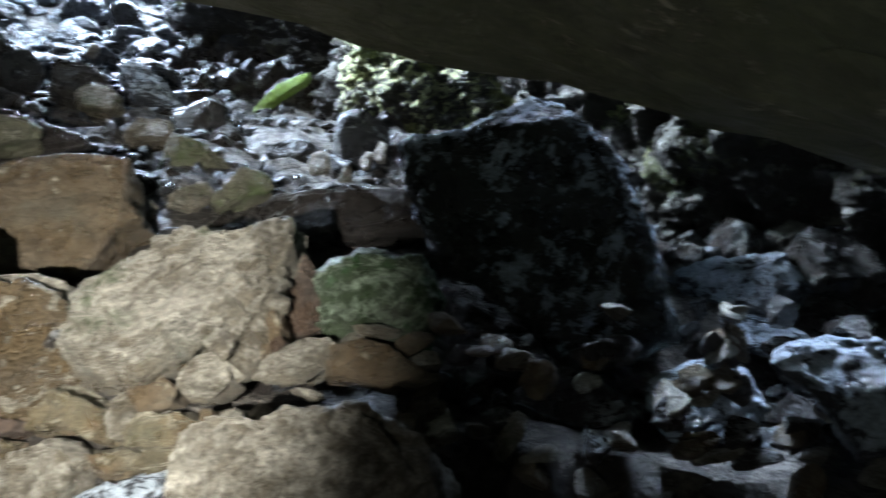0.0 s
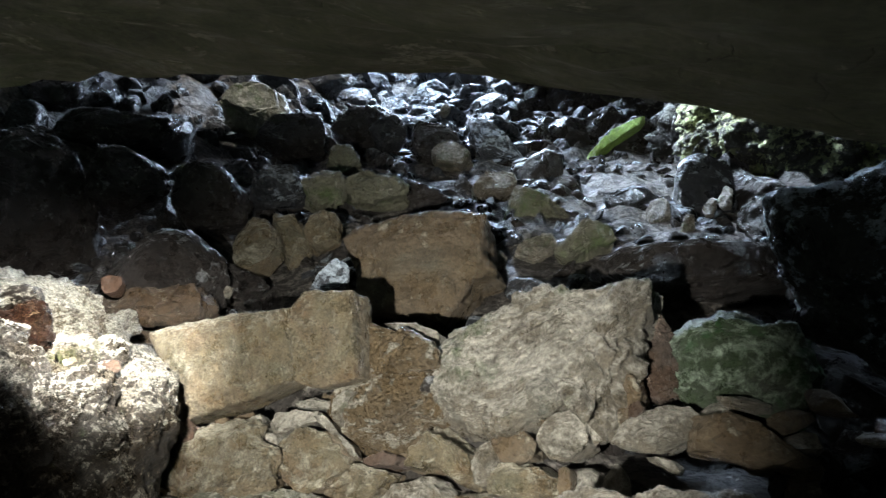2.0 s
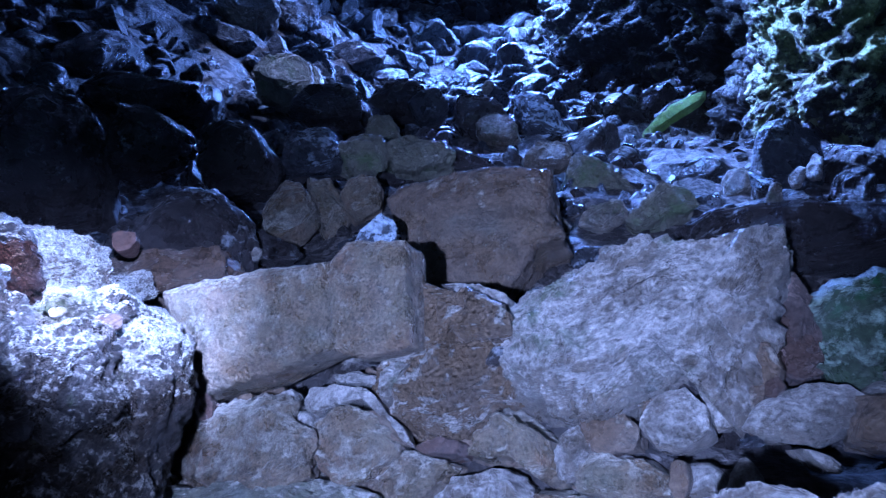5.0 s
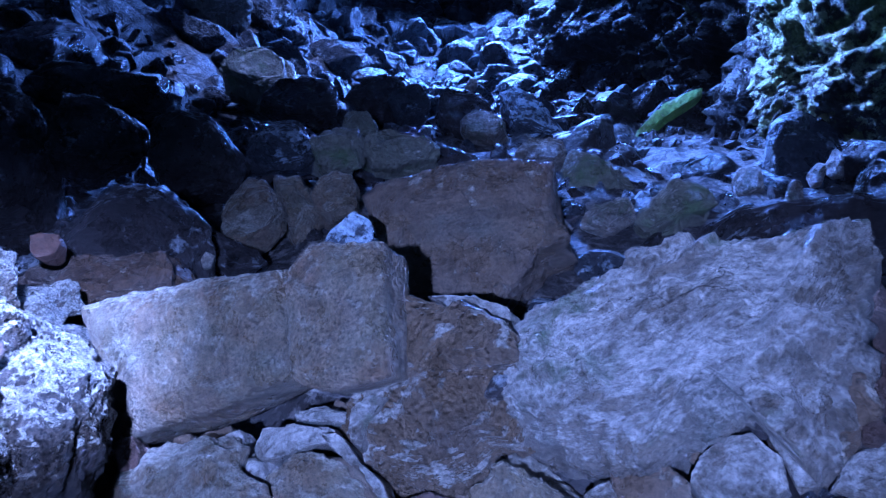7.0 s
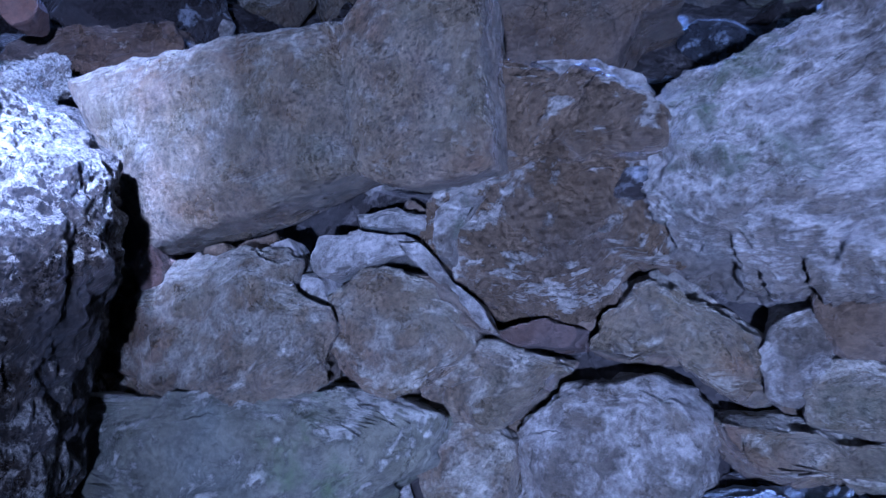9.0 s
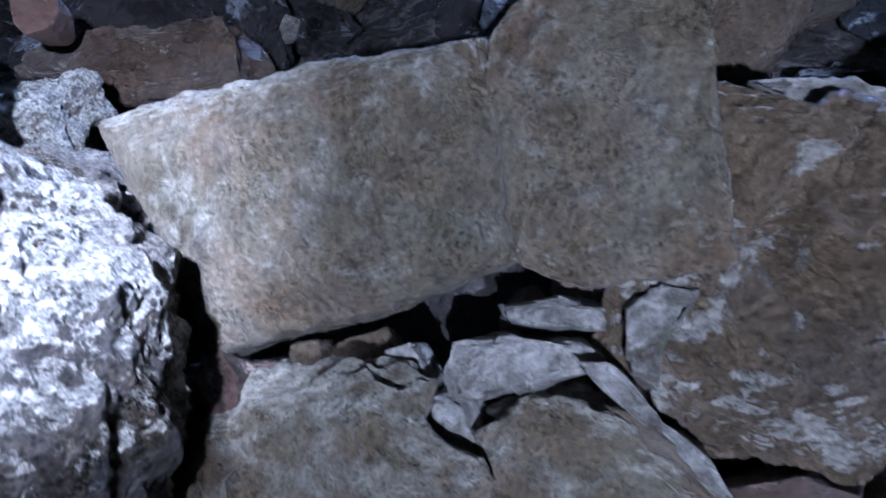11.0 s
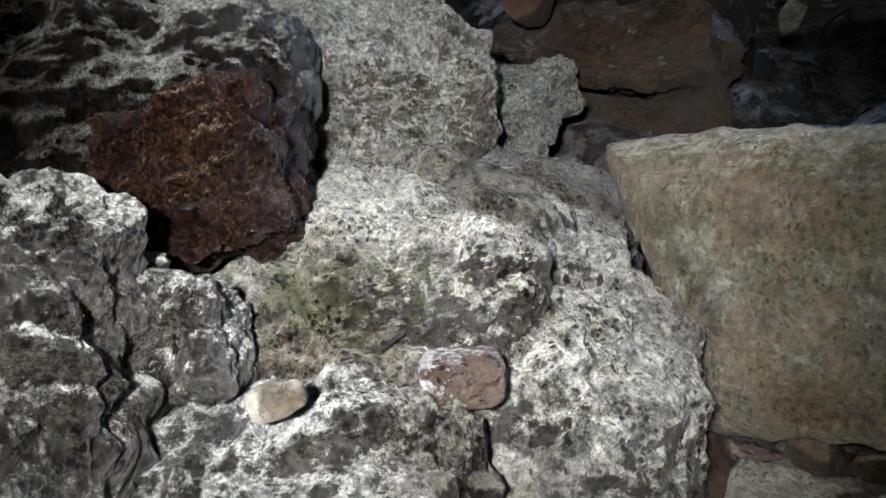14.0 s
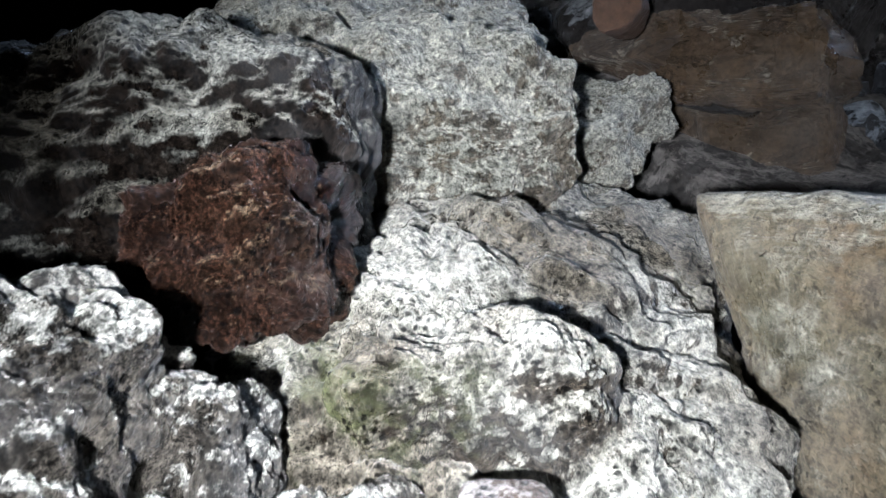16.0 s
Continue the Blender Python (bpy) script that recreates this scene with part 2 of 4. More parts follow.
crust_rock = rock_material("crust_rock", ((0.055, 0.045, 0.035), (0.14, 0.115, 0.085), (0.10, 0.085, 0.065)), (0.74, 0.71, 0.60), 0.50, 0.4, (0.14, 0.15, 0.07), 0.0, size=1.25, pits=0.8, up=0.28, bump=2.2, cracks=0.0, fleck=2.2, soft=0.02, specks=0.85, holes=0.9)
dim_crust_rock = rock_material("dim_crust_rock", ((0.05, 0.042, 0.034), (0.15, 0.13, 0.105), (0.12, 0.105, 0.085)), (0.66, 0.64, 0.56), 0.36, 0.4, (0.12, 0.15, 0.07), -0.12, size=1.4, pits=0.9, up=0.2, bump=2.2, cracks=0.0, fleck=2.2, soft=0.02, specks=0.9, holes=0.8)
rust_rock = rock_material("rust_rock", ((0.022, 0.013, 0.009), (0.065, 0.030, 0.018), (0.085, 0.055, 0.035)), (0.20, 0.14, 0.09), 0.06, 0.12, size=2.2, pits=1.0, bump=2.2, cracks=0.0, fleck=2.5, specks=0.9, holes=0.9)
scoria = rock_material("scoria", ((0.06, 0.036, 0.022), (0.10, 0.06, 0.038), (0.08, 0.055, 0.04)), (0.4, 0.36, 0.34), 0.1, 0.6, size=4.2, pits=0.6, bump=0.6, cracks=0.0, holes=1.0)


# ---- shapes ----
def mesh_object(name, verts, faces, mat, smooth=True):
    me = bpy.data.meshes.new(name)
    me.from_pydata([tuple(v) for v in verts], [], [tuple(f) for f in faces])
    me.materials.append(mat)
    me.polygons.foreach_set("use_smooth", [smooth] * len(me.polygons))
    me.update()
    return new(name, me)


CUBES = {}


def cube_sphere(n):
    """Directions and quads of a cube cut n times each way and blown up to a ball."""
    if n in CUBES:
        return CUBES[n]
    index, points, faces = {}, [], []

    def vert(p):
        if p not in index:
            index[p] = len(points)
            points.append(p)
        return index[p]
    for axis in range(3):
        for side in (0, n):
            for i in range(n):
                for j in range(n):
                    quad = []
                    for a, b in ((i, j), (i + 1, j), (i + 1, j + 1), (i, j + 1)):
                        p = [a, b]
                        p.insert(axis, side)
                        quad.append(vert(tuple(p)))
                    flip = (side == 0) != (axis == 1)
                    faces.append(quad[::-1] if flip else quad)
    p = np.tan((np.array(points) / n * 2 - 1) * math.pi / 4)
    CUBES[n] = p / np.linalg.norm(p, axis=1)[:, None], faces
    return CUBES[n]


def facets(p, centre_scale, rng, count, depth):
    """Cuts a body with random planes, as broken rock is."""
    for _ in range(count):
        n = rng.normal(size=3)
        n /= np.linalg.norm(n)
        m = n / centre_scale
        m /= np.linalg.norm(m)
        reach = (p @ m).max() * (1 - depth * (0.3 + rng.random()))
        over = np.maximum(0, p @ m - reach)
        p = p - over[:, None] * m * 0.93
    return p


def weather(p, normal, shift, coarse, fine, scale=1.0, knobs=0.0, steps=0.0):
    """Moves points along their normals by coarse lumps and fine roughness, in metres."""
    out = np.empty(len(p))
    for i, q in enumerate(p):
        v = Vector(q) + shift
        out[i] = coarse * (noise.fractal(v * (4.5 * scale), 0.9, 2.1, 3) + 0.7 * min(0.22, abs(noise.noise(v * (6.5 * scale)))) - 0.15) + fine * noise.fractal(v * (21 * scale), 0.55, 2.2, 5)
        if steps:
            w = v + Vector((0, 0, 0.05)) * noise.noise(v * 17)
            k = 3.2 * noise.noise(Vector((w.x * 3.0, w.y * 3.0, w.z * 6.5))) + 8.0
            k = math.floor(k) + min(1.0, max(0.0, (k % 1.0) * 7.0 - 3.0)) - 8.0
            out[i] += steps * k
        if knobs:
            w = v + Vector((noise.noise(v * 9), noise.noise(v * 9 + Vector((7, 0, 0))), 0)) * 0.04
            out[i] += knobs * (1.6 * abs(noise.noise(w * 13)) + 0.9 * abs(noise.noise(w * 31)) - 0.5)
    return p + normal * out[:, None]


SEED, TAKEN = [10], []


def boulder(kind, place, azimuth, lift, outline, thick, mat, label, detail=22, rough=1.0, category="rock"):
    """A broken rock with the given face outline (metres, in its face), turned to look along azimuth and lift."""
    SEED[0] += 1
    rng = np.random.default_rng(SEED[0])
    d, faces = cube_sphere(detail)
    pts = np.array(outline) * (1.10 if detail < 20 or kind == "fallen_rock" else 1.05 if rough > 0.75 else 1.01)
    theta = np.arctan2(d[:, 1], d[:, 0])
    a, b = pts, np.roll(pts, -1, axis=0)
    ways = np.stack([np.cos(theta), np.sin(theta)], 1)
    radius = np.zeros(len(d))
    e = b - a
    for (ax, ay), (ex, ey) in zip(a, e):
        det = ways[:, 0] * -ey + ex * ways[:, 1]
        det = np.where(np.abs(det) < 1e-9, 1e-9, det)
        k = (ax * -ey + ex * ay) / det
        s = (ways[:, 0] * ay - ways[:, 1] * ax) / det
        radius = np.where((s >= -1e-6) & (s <= 1 + 1e-6) & (k > radius), k, radius)
    span = max(np.ptp(pts[:, 0]), np.ptp(pts[:, 1]))
    flat = np.hypot(d[:, 0], d[:, 1])
    s, c = flat ** 0.32, np.sign(d[:, 2]) * np.abs(d[:, 2]) ** 0.5
    front, back = min(0.3 * thick, (0.15 if span > 0.5 or kind == "fallen_rock" else 0.10) * span), thick
    p = np.stack([radius * s * ways[:, 0], radius * s * ways[:, 1], np.where(c > 0, c * front, c * back)], 1)
    p[:, 2] += (0.02 if rough < 0.6 else 0.10) * (rng.normal() * p[:, 0] + rng.normal() * p[:, 1])
    p = facets(p, np.array((span / 2, span / 2, thick)), rng, 16 if rough > 0.75 else 5, (0.2 if kind == "fallen_rock" else 0.17 if detail < 24 else 0.07) if rough > 0.75 else 0.02)
    normal = d * np.array((0.7, 0.7, 1.0))
    normal /= np.linalg.norm(normal, axis=1)[:, None]
    shift = Vector(rng.random(3) * 50)
    TAKEN.append((*place, span / 2))
    p = weather(p, normal, shift, min(0.03, 0.05 * span) * rough, min(0.011, 0.03 * span) * rough, steps=0.0 if rough < 0.85 or detail < 22 else min(0.016, 0.04 * span) * rough)
    ob = mesh_object(kind, p, faces, mat, detail >= 24 and kind != "fallen_rock")
    ob.matrix_world = pose(*place) @ pose(0, 0, 0, 0, 0, azimuth + 90) @ pose(0, 0, 0, 90 - lift)
    return tagged(ob, label, category)


def attach(whole, *pieces):
    """Makes rocks that are grown together one thing with its parts."""
    for ob in pieces:
        ob.parent = whole
        ob.matrix_parent_inverse = whole.matrix_world.inverted()


def lump(kind, place, half, turn, mat, label, detail=30, coarse=0.05, fine=0.015, square=0.6, cuts=6, category="rock", seed=1, scale=1.0, knobs=0.0):
    """A massive rounded rock given by its half sizes."""
    rng = np.random.default_rng(seed)
    d, faces = cube_sphere(detail)
    h = np.array(half)
    p = np.sign(d) * np.abs(d) ** square
    p /= (np.abs(p) ** 4).sum(1)[:, None] ** (1 / 4)
    p = facets(p * h, h, rng, cuts, 0.07)
    normal = d / h
    normal /= np.linalg.norm(normal, axis=1)[:, None]
    p = weather(p, normal, Vector(rng.random(3) * 40), coarse, fine, scale, knobs)
    ob = mesh_object(kind, p, faces, mat)
    ob.matrix_world = pose(*place, *turn)
    return tagged(ob, label, category)


# ---- the cave: ground, walls, roof ----
def sheet(name, xs, ys, height, mat, solid=0.0, keep=None):
    """A rough surface over a grid; height gives each point from its two grid values."""
    verts = [height(x, y) for y in ys for x in xs]
    w = len(xs)
    faces = [(j * w + i, j * w + i + 1, (j + 1) * w + i + 1, (j + 1) * w + i) for j in range(len(ys) - 1) for i in range(w - 1)
             if keep is None or keep(0.5 * (xs[i] + xs[i + 1]), 0.5 * (ys[j] + ys[j + 1]))]
    ob = mesh_object(name, verts, faces, mat)
    if solid:
        m = ob.modifiers.new("thickness", "SOLIDIFY")
        m.thickness, m.offset = solid, 1.0
    return tagged(ob, kind="structure")


def slope_height(x, y):
    bank = 0.9 * max(0.0, -x - 4.5 - 0.12 * y)
    bank += 0.45 * max(0.0, y - 10.0)
    return min(6.4, 0.09 - 0.175 * max(x, -5.0) + 0.236 * y + bank)


def ground_height(x, y):
    front = 0.7 + (y - 2.60) / 0.45
    z = max(0.0, min(front, slope_height(x, y) - 0.12 - 0.28 * math.exp(-((y - 3.3) / 0.7) ** 2)))
    return z


def ground_point(x, y):
    z = ground_height(x, y)
    return (x, y, z + (0.05 + 0.03 * min(4, z)) * noise.fractal(Vector((x, y, z)) * 2.5, 0.8, 2.1, 5))


ground = sheet("ground", np.linspace(-12, 5, 230), np.concatenate([np.linspace(-4, 1.5, 30), np.linspace(1.55, 6, 110), np.linspace(6.1, 14.5, 90)]), ground_point, lava_rock)


def right_wall(s, z):
    """s runs along the wall from the near right to the far end."""
    x, y = 3.4 - 0.64 * s, 3.4 + 0.77 * s
    v = Vector((x, y, z))
    out = 0.6 * noise.fractal(v * 0.8, 0.9, 2.1, 3) + 0.5 * noise.ridged_multi_fractal(Vector((x * 2.1, y * 2.1, z * 1.2)), 0.8, 2.2, 5, 1.0, 2.0) * 0.5 + 0.16 * noise.fractal(Vector((x * 8, y * 8, z * 4)), 0.6, 2.2, 4) + 0.05 * z
    return (x - 0.77 * out, y - 0.64 * out, z)


wall_right = sheet("wall_right", np.linspace(-3, 13.5, 520), np.linspace(-0.2, 7.2, 230), right_wall, wall_rock)


def rough_wall(fixed, along):
    def at(a, z):
        x, y = (fixed, a) if along == "y" else (a, fixed)
        r = 0.6 * noise.fractal(Vector((x, y, z)) * 0.7, 0.9, 2.1, 4)
        return (x + r, y, z) if along == "y" else (x, y + r, z)
    return at


sheet("wall_left", np.linspace(-4.5, 14.8, 90), np.linspace(-0.3, 8, 45), rough_wall(-11.6, "y"), lava_rock)
sheet("wall_far", np.linspace(-12, 1, 60), np.linspace(1, 8, 45), rough_wall(14.0, "x"), lava_rock)
sheet("wall_near", np.linspace(-12, 6, 60), np.linspace(-0.3, 4, 30), rough_wall(-3.2, "x"), lava_rock)
sheet("wall_side", np.linspace(-4.5, 4.0, 50), np.linspace(-0.3, 4, 30), rough_wall(4.2, "y"), lava_rock)


def roof_point(x, y):
    v = Vector((x, y, 3.0))
    return (x, y, 7.2 + 0.5 * noise.fractal(v * 0.8, 0.9, 2.1, 4))


def roof_keep(x, y):
    wobble = 0.25 * noise.noise(Vector((x, y, 0)))
    return all(math.hypot(x - cx, (y - cy) * 0.9) > 1.1 + wobble for cx, cy, _ in (OPENING, SIDE_OPENING))


roof = sheet("ceiling", np.linspace(-12.5, 6, 120), np.linspace(-4.5, 15, 130), roof_point, lava_rock, 0.4, roof_keep)


def slab_low(x, y):
    """The underside of the low roof over the place where the walk begins."""
    right = max(0.0, x + 0.2)
    return 1.66 - 0.055 * min(1.0, max(0.0, (x + 0.7) / 0.5)) - 0.33 * right - 0.05 * right * right + 0.165 * max(0.0, -x - 0.2) + 0.06 * max(0.0, 0.9 - y)


def low_roof():
    xs, us = np.linspace(-11.5, 4.3, 170), np.linspace(0, 1, 110)
    verts, w = [], len(xs)
    for u in us:
        for x in xs:
            lip = 1.42 + 0.10 * noise.noise(Vector((x * 1.3, 0, 5))) + 0.12 * max(0.0, -x - 0.9)
            if u < 0.62:
                y = -3.6 + (lip + 3.6) * (u / 0.62) ** 0.7
                z = slab_low(x, y)
            elif u < 0.78:
                k = (u - 0.62) / 0.16 * math.pi / 2
                y, z = lip + 0.10 * math.sin(k), slab_low(x, lip) + 0.12 * (1 - math.cos(k))
            else:
                k = (u - 0.78) / 0.22
                y, z = lip + 0.10 - 0.5 * k, slab_low(x, lip) + 0.12 + 5.6 * k
            v = Vector((x, y, z))
            z += 0.05 * noise.fractal(v * 1.6, 0.9, 2.1, 3) + 0.018 * noise.fractal(Vector((x * 5, y * 12, z * 9)), 0.7, 2.1, 5)
            y += 0.05 * noise.fractal(v * 2.0 + Vector((9, 0, 0)), 0.9, 2.1, 4)
            verts.append((x, y, z))
    faces = [(j * w + i, j * w + i + 1, (j + 1) * w + i + 1, (j + 1) * w + i) for j in range(len(us) - 1) for i in range(w - 1)]
    return tagged(mesh_object("low_ceiling", verts, faces, roof_rock), kind="structure")


low_roof()

tagged(lump("lichen_outcrop", (0.3, 6.95, 2.6), (1.35, 0.60, 0.85), (0, 0, -12), lichen_rock, "craggy outcrop covered in yellow-green lichen on the cave wall", 90, 0.22, 0.08, 0.7, 6, seed=12, scale=0.5), kind="")
lump("lichen_outcrop", (1.75, 5.25, 1.5), (0.75, 0.35, 0.27), (0, 8, -30), lichen_rock, "low craggy ledge with pale green lichen on the cave wall", 60, 0.15, 0.07, 0.7, 6, seed=22, scale=0.7)
# ---- crusted boulders beside the slab ----
FACE = (0, -21, -27)  # the way in which the crusted outcrop faces the walk
massive = lump("crusted_boulder", (-2.60, 1.943, 0.574), (0.56, 0.30, 0.57), (-19.6, -4.4, -35.6), crust_rock, "massive rounded boulder with a white and ochre mineral crust", 160, 0.040, 0.010, 0.62, 4, seed=3, scale=0.9, knobs=0.018)
upper = lump("bulge", (-2.89, 2.01, 1.245), (0.27, 0.30, 0.135), (-14.7, -13.8, -106.1), pale_crust_rock, "bulging pale crusted boulder resting on a massive one", 140, 0.035, 0.009, 0.62, 4, seed=4, scale=1.1, knobs=0.016, category="")
nose = lump("nose", (-2.95, 2.34, 1.09), (0.25, 0.168, 0.075), (3, 12, -76), pale_crust_rock, "blunt crusted nose of a boulder beside the slab", 70, 0.03, 0.012, 0.66, 4, seed=8, scale=1.4, category="")
dark_bulge = lump("overhang", (-2.647, 1.658, 1.211), (0.16, 0.245, 0.155), FACE, shelf_rock, "dark brown pitted boulder above the ledge", 110, 0.035, 0.007, 0.66, 4, seed=14, knobs=0.014, category="")
ledge = lump("crusted_ledge", (-2.343, 1.476, 1.041), (0.229, 0.145, 0.2), (-12.3, -24.1, -9.6), dim_crust_rock, "lumpy pitted ledge of grey and white crusted lava", 120, 0.032, 0.008, 0.66, 4, seed=5, scale=1.3, knobs=0.024)
shelf = lump("shelf", (-2.221, 1.625, 0.936), (0.13, 0.24, 0.13), (0, -8, -27), dim_crust_rock, "low shelf of white and grey pitted lava crust", 130, 0.035, 0.008, 0.66, 4, seed=15, scale=1.5, knobs=0.022, category="")
rusty = lump("rusty_patch", (-2.385, 1.709, 1.215), (0.075, 0.085, 0.075), FACE, rust_rock, "wet red-brown pitted lava lump above the ledge", 90, 0.025, 0.008, 0.75, 4, seed=6, scale=1.6, knobs=0.020, category="")
lobe = lump("lobe", (-2.23, 1.851, 1.104), (0.102, 0.050, 0.056), (-13.8, -4.5, 62.9), crust_rock, "rounded pitted lava lump on the crusted boulder", 90, 0.012, 0.006, 0.85, 3, seed=9, scale=1.6, knobs=0.016, category="")
knob = lump("knob", (-2.256, 1.644, 1.109), (0.05, 0.042, 0.05), FACE, dim_crust_rock, "knobbly white crusted rock on the ledge", 60, 0.012, 0.006, 0.85, 3, seed=11, scale=1.8, knobs=0.016, category="")
nodule = lump("nodule", (-2.113, 1.674, 1.118), (0.010, 0.018, 0.010), (10, -20, -27), brown_rock, "small pale waxy nodule stuck on the crusted shelf", 20, 0.006, 0.002, 0.95, 2, seed=19, category="")
lump("scoria_brick", (-2.123, 1.818, 1.075), (0.024, 0.036, 0.024), (-3, -14, -27), scoria, "brick-shaped brown pitted scoria stone on the crusted boulder", 40, 0.004, 0.002, 0.3, 2, seed=7)
attach(massive, upper, nose, dark_bulge, lobe, rusty)
attach(ledge, shelf, knob, nodule)

# ---- the stack and the rubble slope ----
SEED[0] += 2
boulder("big_boulder", (-0.94, 2.66, 0.97), -93, 27, [(-0.447, 0.03), (-0.357, 0.103), (-0.177, 0.222), (-0.081, 0.268), (0.07, 0.277), (0.232, 0.296), (0.344, 0.297), (0.358, 0.165), (0.308, 0.02), (0.3, -0.138), (0.228, -0.249), (0.141, -0.149), (0.05, -0.215), (-0.023, -0.272), (-0.193, -0.276), (-0.338, -0.236), (-0.415, -0.142)], 0.45, pale_rock, "large pale grey boulder with white mineral crust on the stack", 96, 1.3)
boulder("upper_block", (-1.933, 3.586, 1.274), -76, 19, [(-0.418, 0.191), (-0.363, 0.252), (-0.136, 0.302), (0.112, 0.293), (0.365, 0.256), (0.368, 0.056), (0.421, -0.067), (0.308, -0.105), (0.243, -0.219), (0.158, -0.311), (-0.053, -0.273), (-0.25, -0.265), (-0.307, -0.223), (-0.342, 0.01)], 0.50, brown_rock, "brown block with a flat face resting above the slab", 70, 0.7)
SEED[0] += 2
boulder("green_boulder", (-0.32, 2.74, 0.93), -90, 19, [(-0.225, 0.046), (-0.128, 0.157), (-0.023, 0.177), (0.077, 0.152), (0.189, 0.131), (0.216, -0.014), (0.168, -0.157), (0.075, -0.182), (-0.022, -0.144), (-0.141, -0.114), (-0.186, -0.05)], 0.35, green_rock, "rounded boulder with green algae and pale blotches", 60, 1.1)
boulder("stone_chunk", (-0.58, 2.78, 0.96), -90, 24, [(-0.09, 0.138), (0.015, 0.16), (0.065, 0.055), (0.089, -0.143), (-0.018, -0.159), (-0.061, -0.051)], 0.25, red_rock, "dark red wedge stone jammed between two boulders")
SEED[0] += 1
boulder("stone_chunk", (-0.27, 2.51, 0.74), -90, 24, [(-0.155, 0.064), (-0.03, 0.081), (0.088, 0.04), (0.197, -0.047), (0.115, -0.071), (-0.03, -0.037), (-0.185, -0.031)], 0.25, brown_rock, "long brown stone in the shade under the green boulder", 20, 1.0)
SEED[0] += 27
boulder("low_boulder", (-0.38, 1.84, 0.68), -96, 39, [(-0.276, -0.024), (-0.271, 0.066), (-0.208, 0.12), (-0.097, 0.104), (-0.013, 0.138), (0.106, 0.135), (0.196, 0.097), (0.287, 0.066), (0.354, -0.024), (0.23, -0.199), (-0.073, -0.278), (-0.237, -0.201)], 0.45, pale_rock, "broad pale boulder low in front of the stack", 70, 1.1)
boulder("ledge_boulder", (0.30, 3.17, 1.14), -96, 8, [(-0.508, 0.331), (-0.395, 0.344), (-0.222, 0.344), (-0.05, 0.403), (0.095, 0.403), (0.213, 0.354), (0.327, 0.228), (0.414, 0.033), (0.453, -0.205), (0.512, -0.487), (0.303, -0.578), (0.047, -0.53), (-0.115, -0.337), (-0.234, -0.238), (-0.379, -0.126), (-0.462, 0.061)], 1.00, flank_rock, "massive dark boulder, its pale crust tinted blue for daylight on the flank", 70, 0.9)
boulder("stone_chunk", (0.84, 2.86, 0.45), -106, 20, [(-0.209, -0.066), (-0.155, 0.081), (-0.004, 0.165), (0.142, 0.159), (0.191, 0.053), (0.198, -0.062), (0.013, -0.169), (-0.176, -0.161)], 0.50, pale_blue_rock, "stone tinted for bluish daylight in the dark side passage", 20, 1.0)
boulder("stone_chunk", (1.18, 2.33, 0.64), -117, 20, [(-0.287, 0.057), (-0.118, 0.155), (0.012, 0.145), (0.146, 0.103), (0.248, -0.089), (0.145, -0.168), (-0.032, -0.176), (-0.114, -0.028)], 0.80, pale_blue_rock, "broad stone slope tinted for bluish daylight in the side passage", 36, 1.0)
boulder("stone_chunk", (1.40, 4.05, 0.67), -109, 20, [(-0.325, 0.07), (-0.113, 0.137), (0.179, 0.154), (0.344, 0.016), (0.202, -0.201), (-0.024, -0.116), (-0.262, -0.059)], 0.50, pale_blue_rock, "rock ledge tinted for bluish daylight in the side passage", 36, 1.0)
boulder("stone_chunk", (1.37, 3.57, 0.53), -111, 20, [(-0.18, 0.104), (0.053, 0.057), (0.177, 0.007), (0.077, -0.106), (-0.126, -0.062)], 0.50, pale_blue_rock, "stone tinted for bluish daylight in the side passage", 18, 1.0)
boulder("fallen_rock", (-3.27, 3.09, 1.31), -43, 19, [(-0.376, 0.02), (-0.228, 0.178), (-0.015, 0.245), (0.157, 0.226), (0.281, 0.149), (0.335, -0.034), (0.278, -0.203), (0.063, -0.211), (-0.175, -0.223), (-0.319, -0.146)], 0.50, dark_rock, "dark squat boulder behind the long slab", 24, 1.0)
boulder("fallen_rock", (-3.14, 3.75, 1.47), -50, 19, [(-0.184, 0.012), (-0.033, 0.181), (0.074, 0.152), (0.151, 0.091), (0.129, -0.103), (0.009, -0.206), (-0.145, -0.126)], 0.23, ochre_rock, "pale angular block among the rubble", 20, 1.0)
boulder("fallen_rock", (-3.07, 3.95, 1.50), -52, 19, [(-0.103, 0.184), (0.044, 0.149), (0.119, -0.054), (0.004, -0.228), (-0.064, -0.05)], 0.16, ochre_rock, "tan wedge among the rubble")
boulder("fallen_rock", (-2.88, 4.05, 1.54), -55, 19, [(-0.125, 0.041), (-0.002, 0.107), (0.112, 0.076), (0.077, -0.084), (-0.063, -0.139)], 0.17, ochre_rock, "tan faceted stone among the rubble")
boulder("fallen_rock", (-3.07, 3.50, 1.26), -49, 19, [(-0.097, 0.118), (0.101, 0.022), (0.164, -0.07), (-0.036, -0.081), (-0.132, 0.011)], 0.21, dark_rock, "dark stone below a pale block")
boulder("fallen_rock", (-3.67, 3.86, 1.86), -46, 19, [(-0.233, -0.045), (-0.194, 0.126), (-0.062, 0.205), (0.108, 0.172), (0.281, -0.023), (0.208, -0.215), (-0.108, -0.22)], 0.36, dark_rock, "dark rounded boulder on the rubble slope", 20, 1.0)
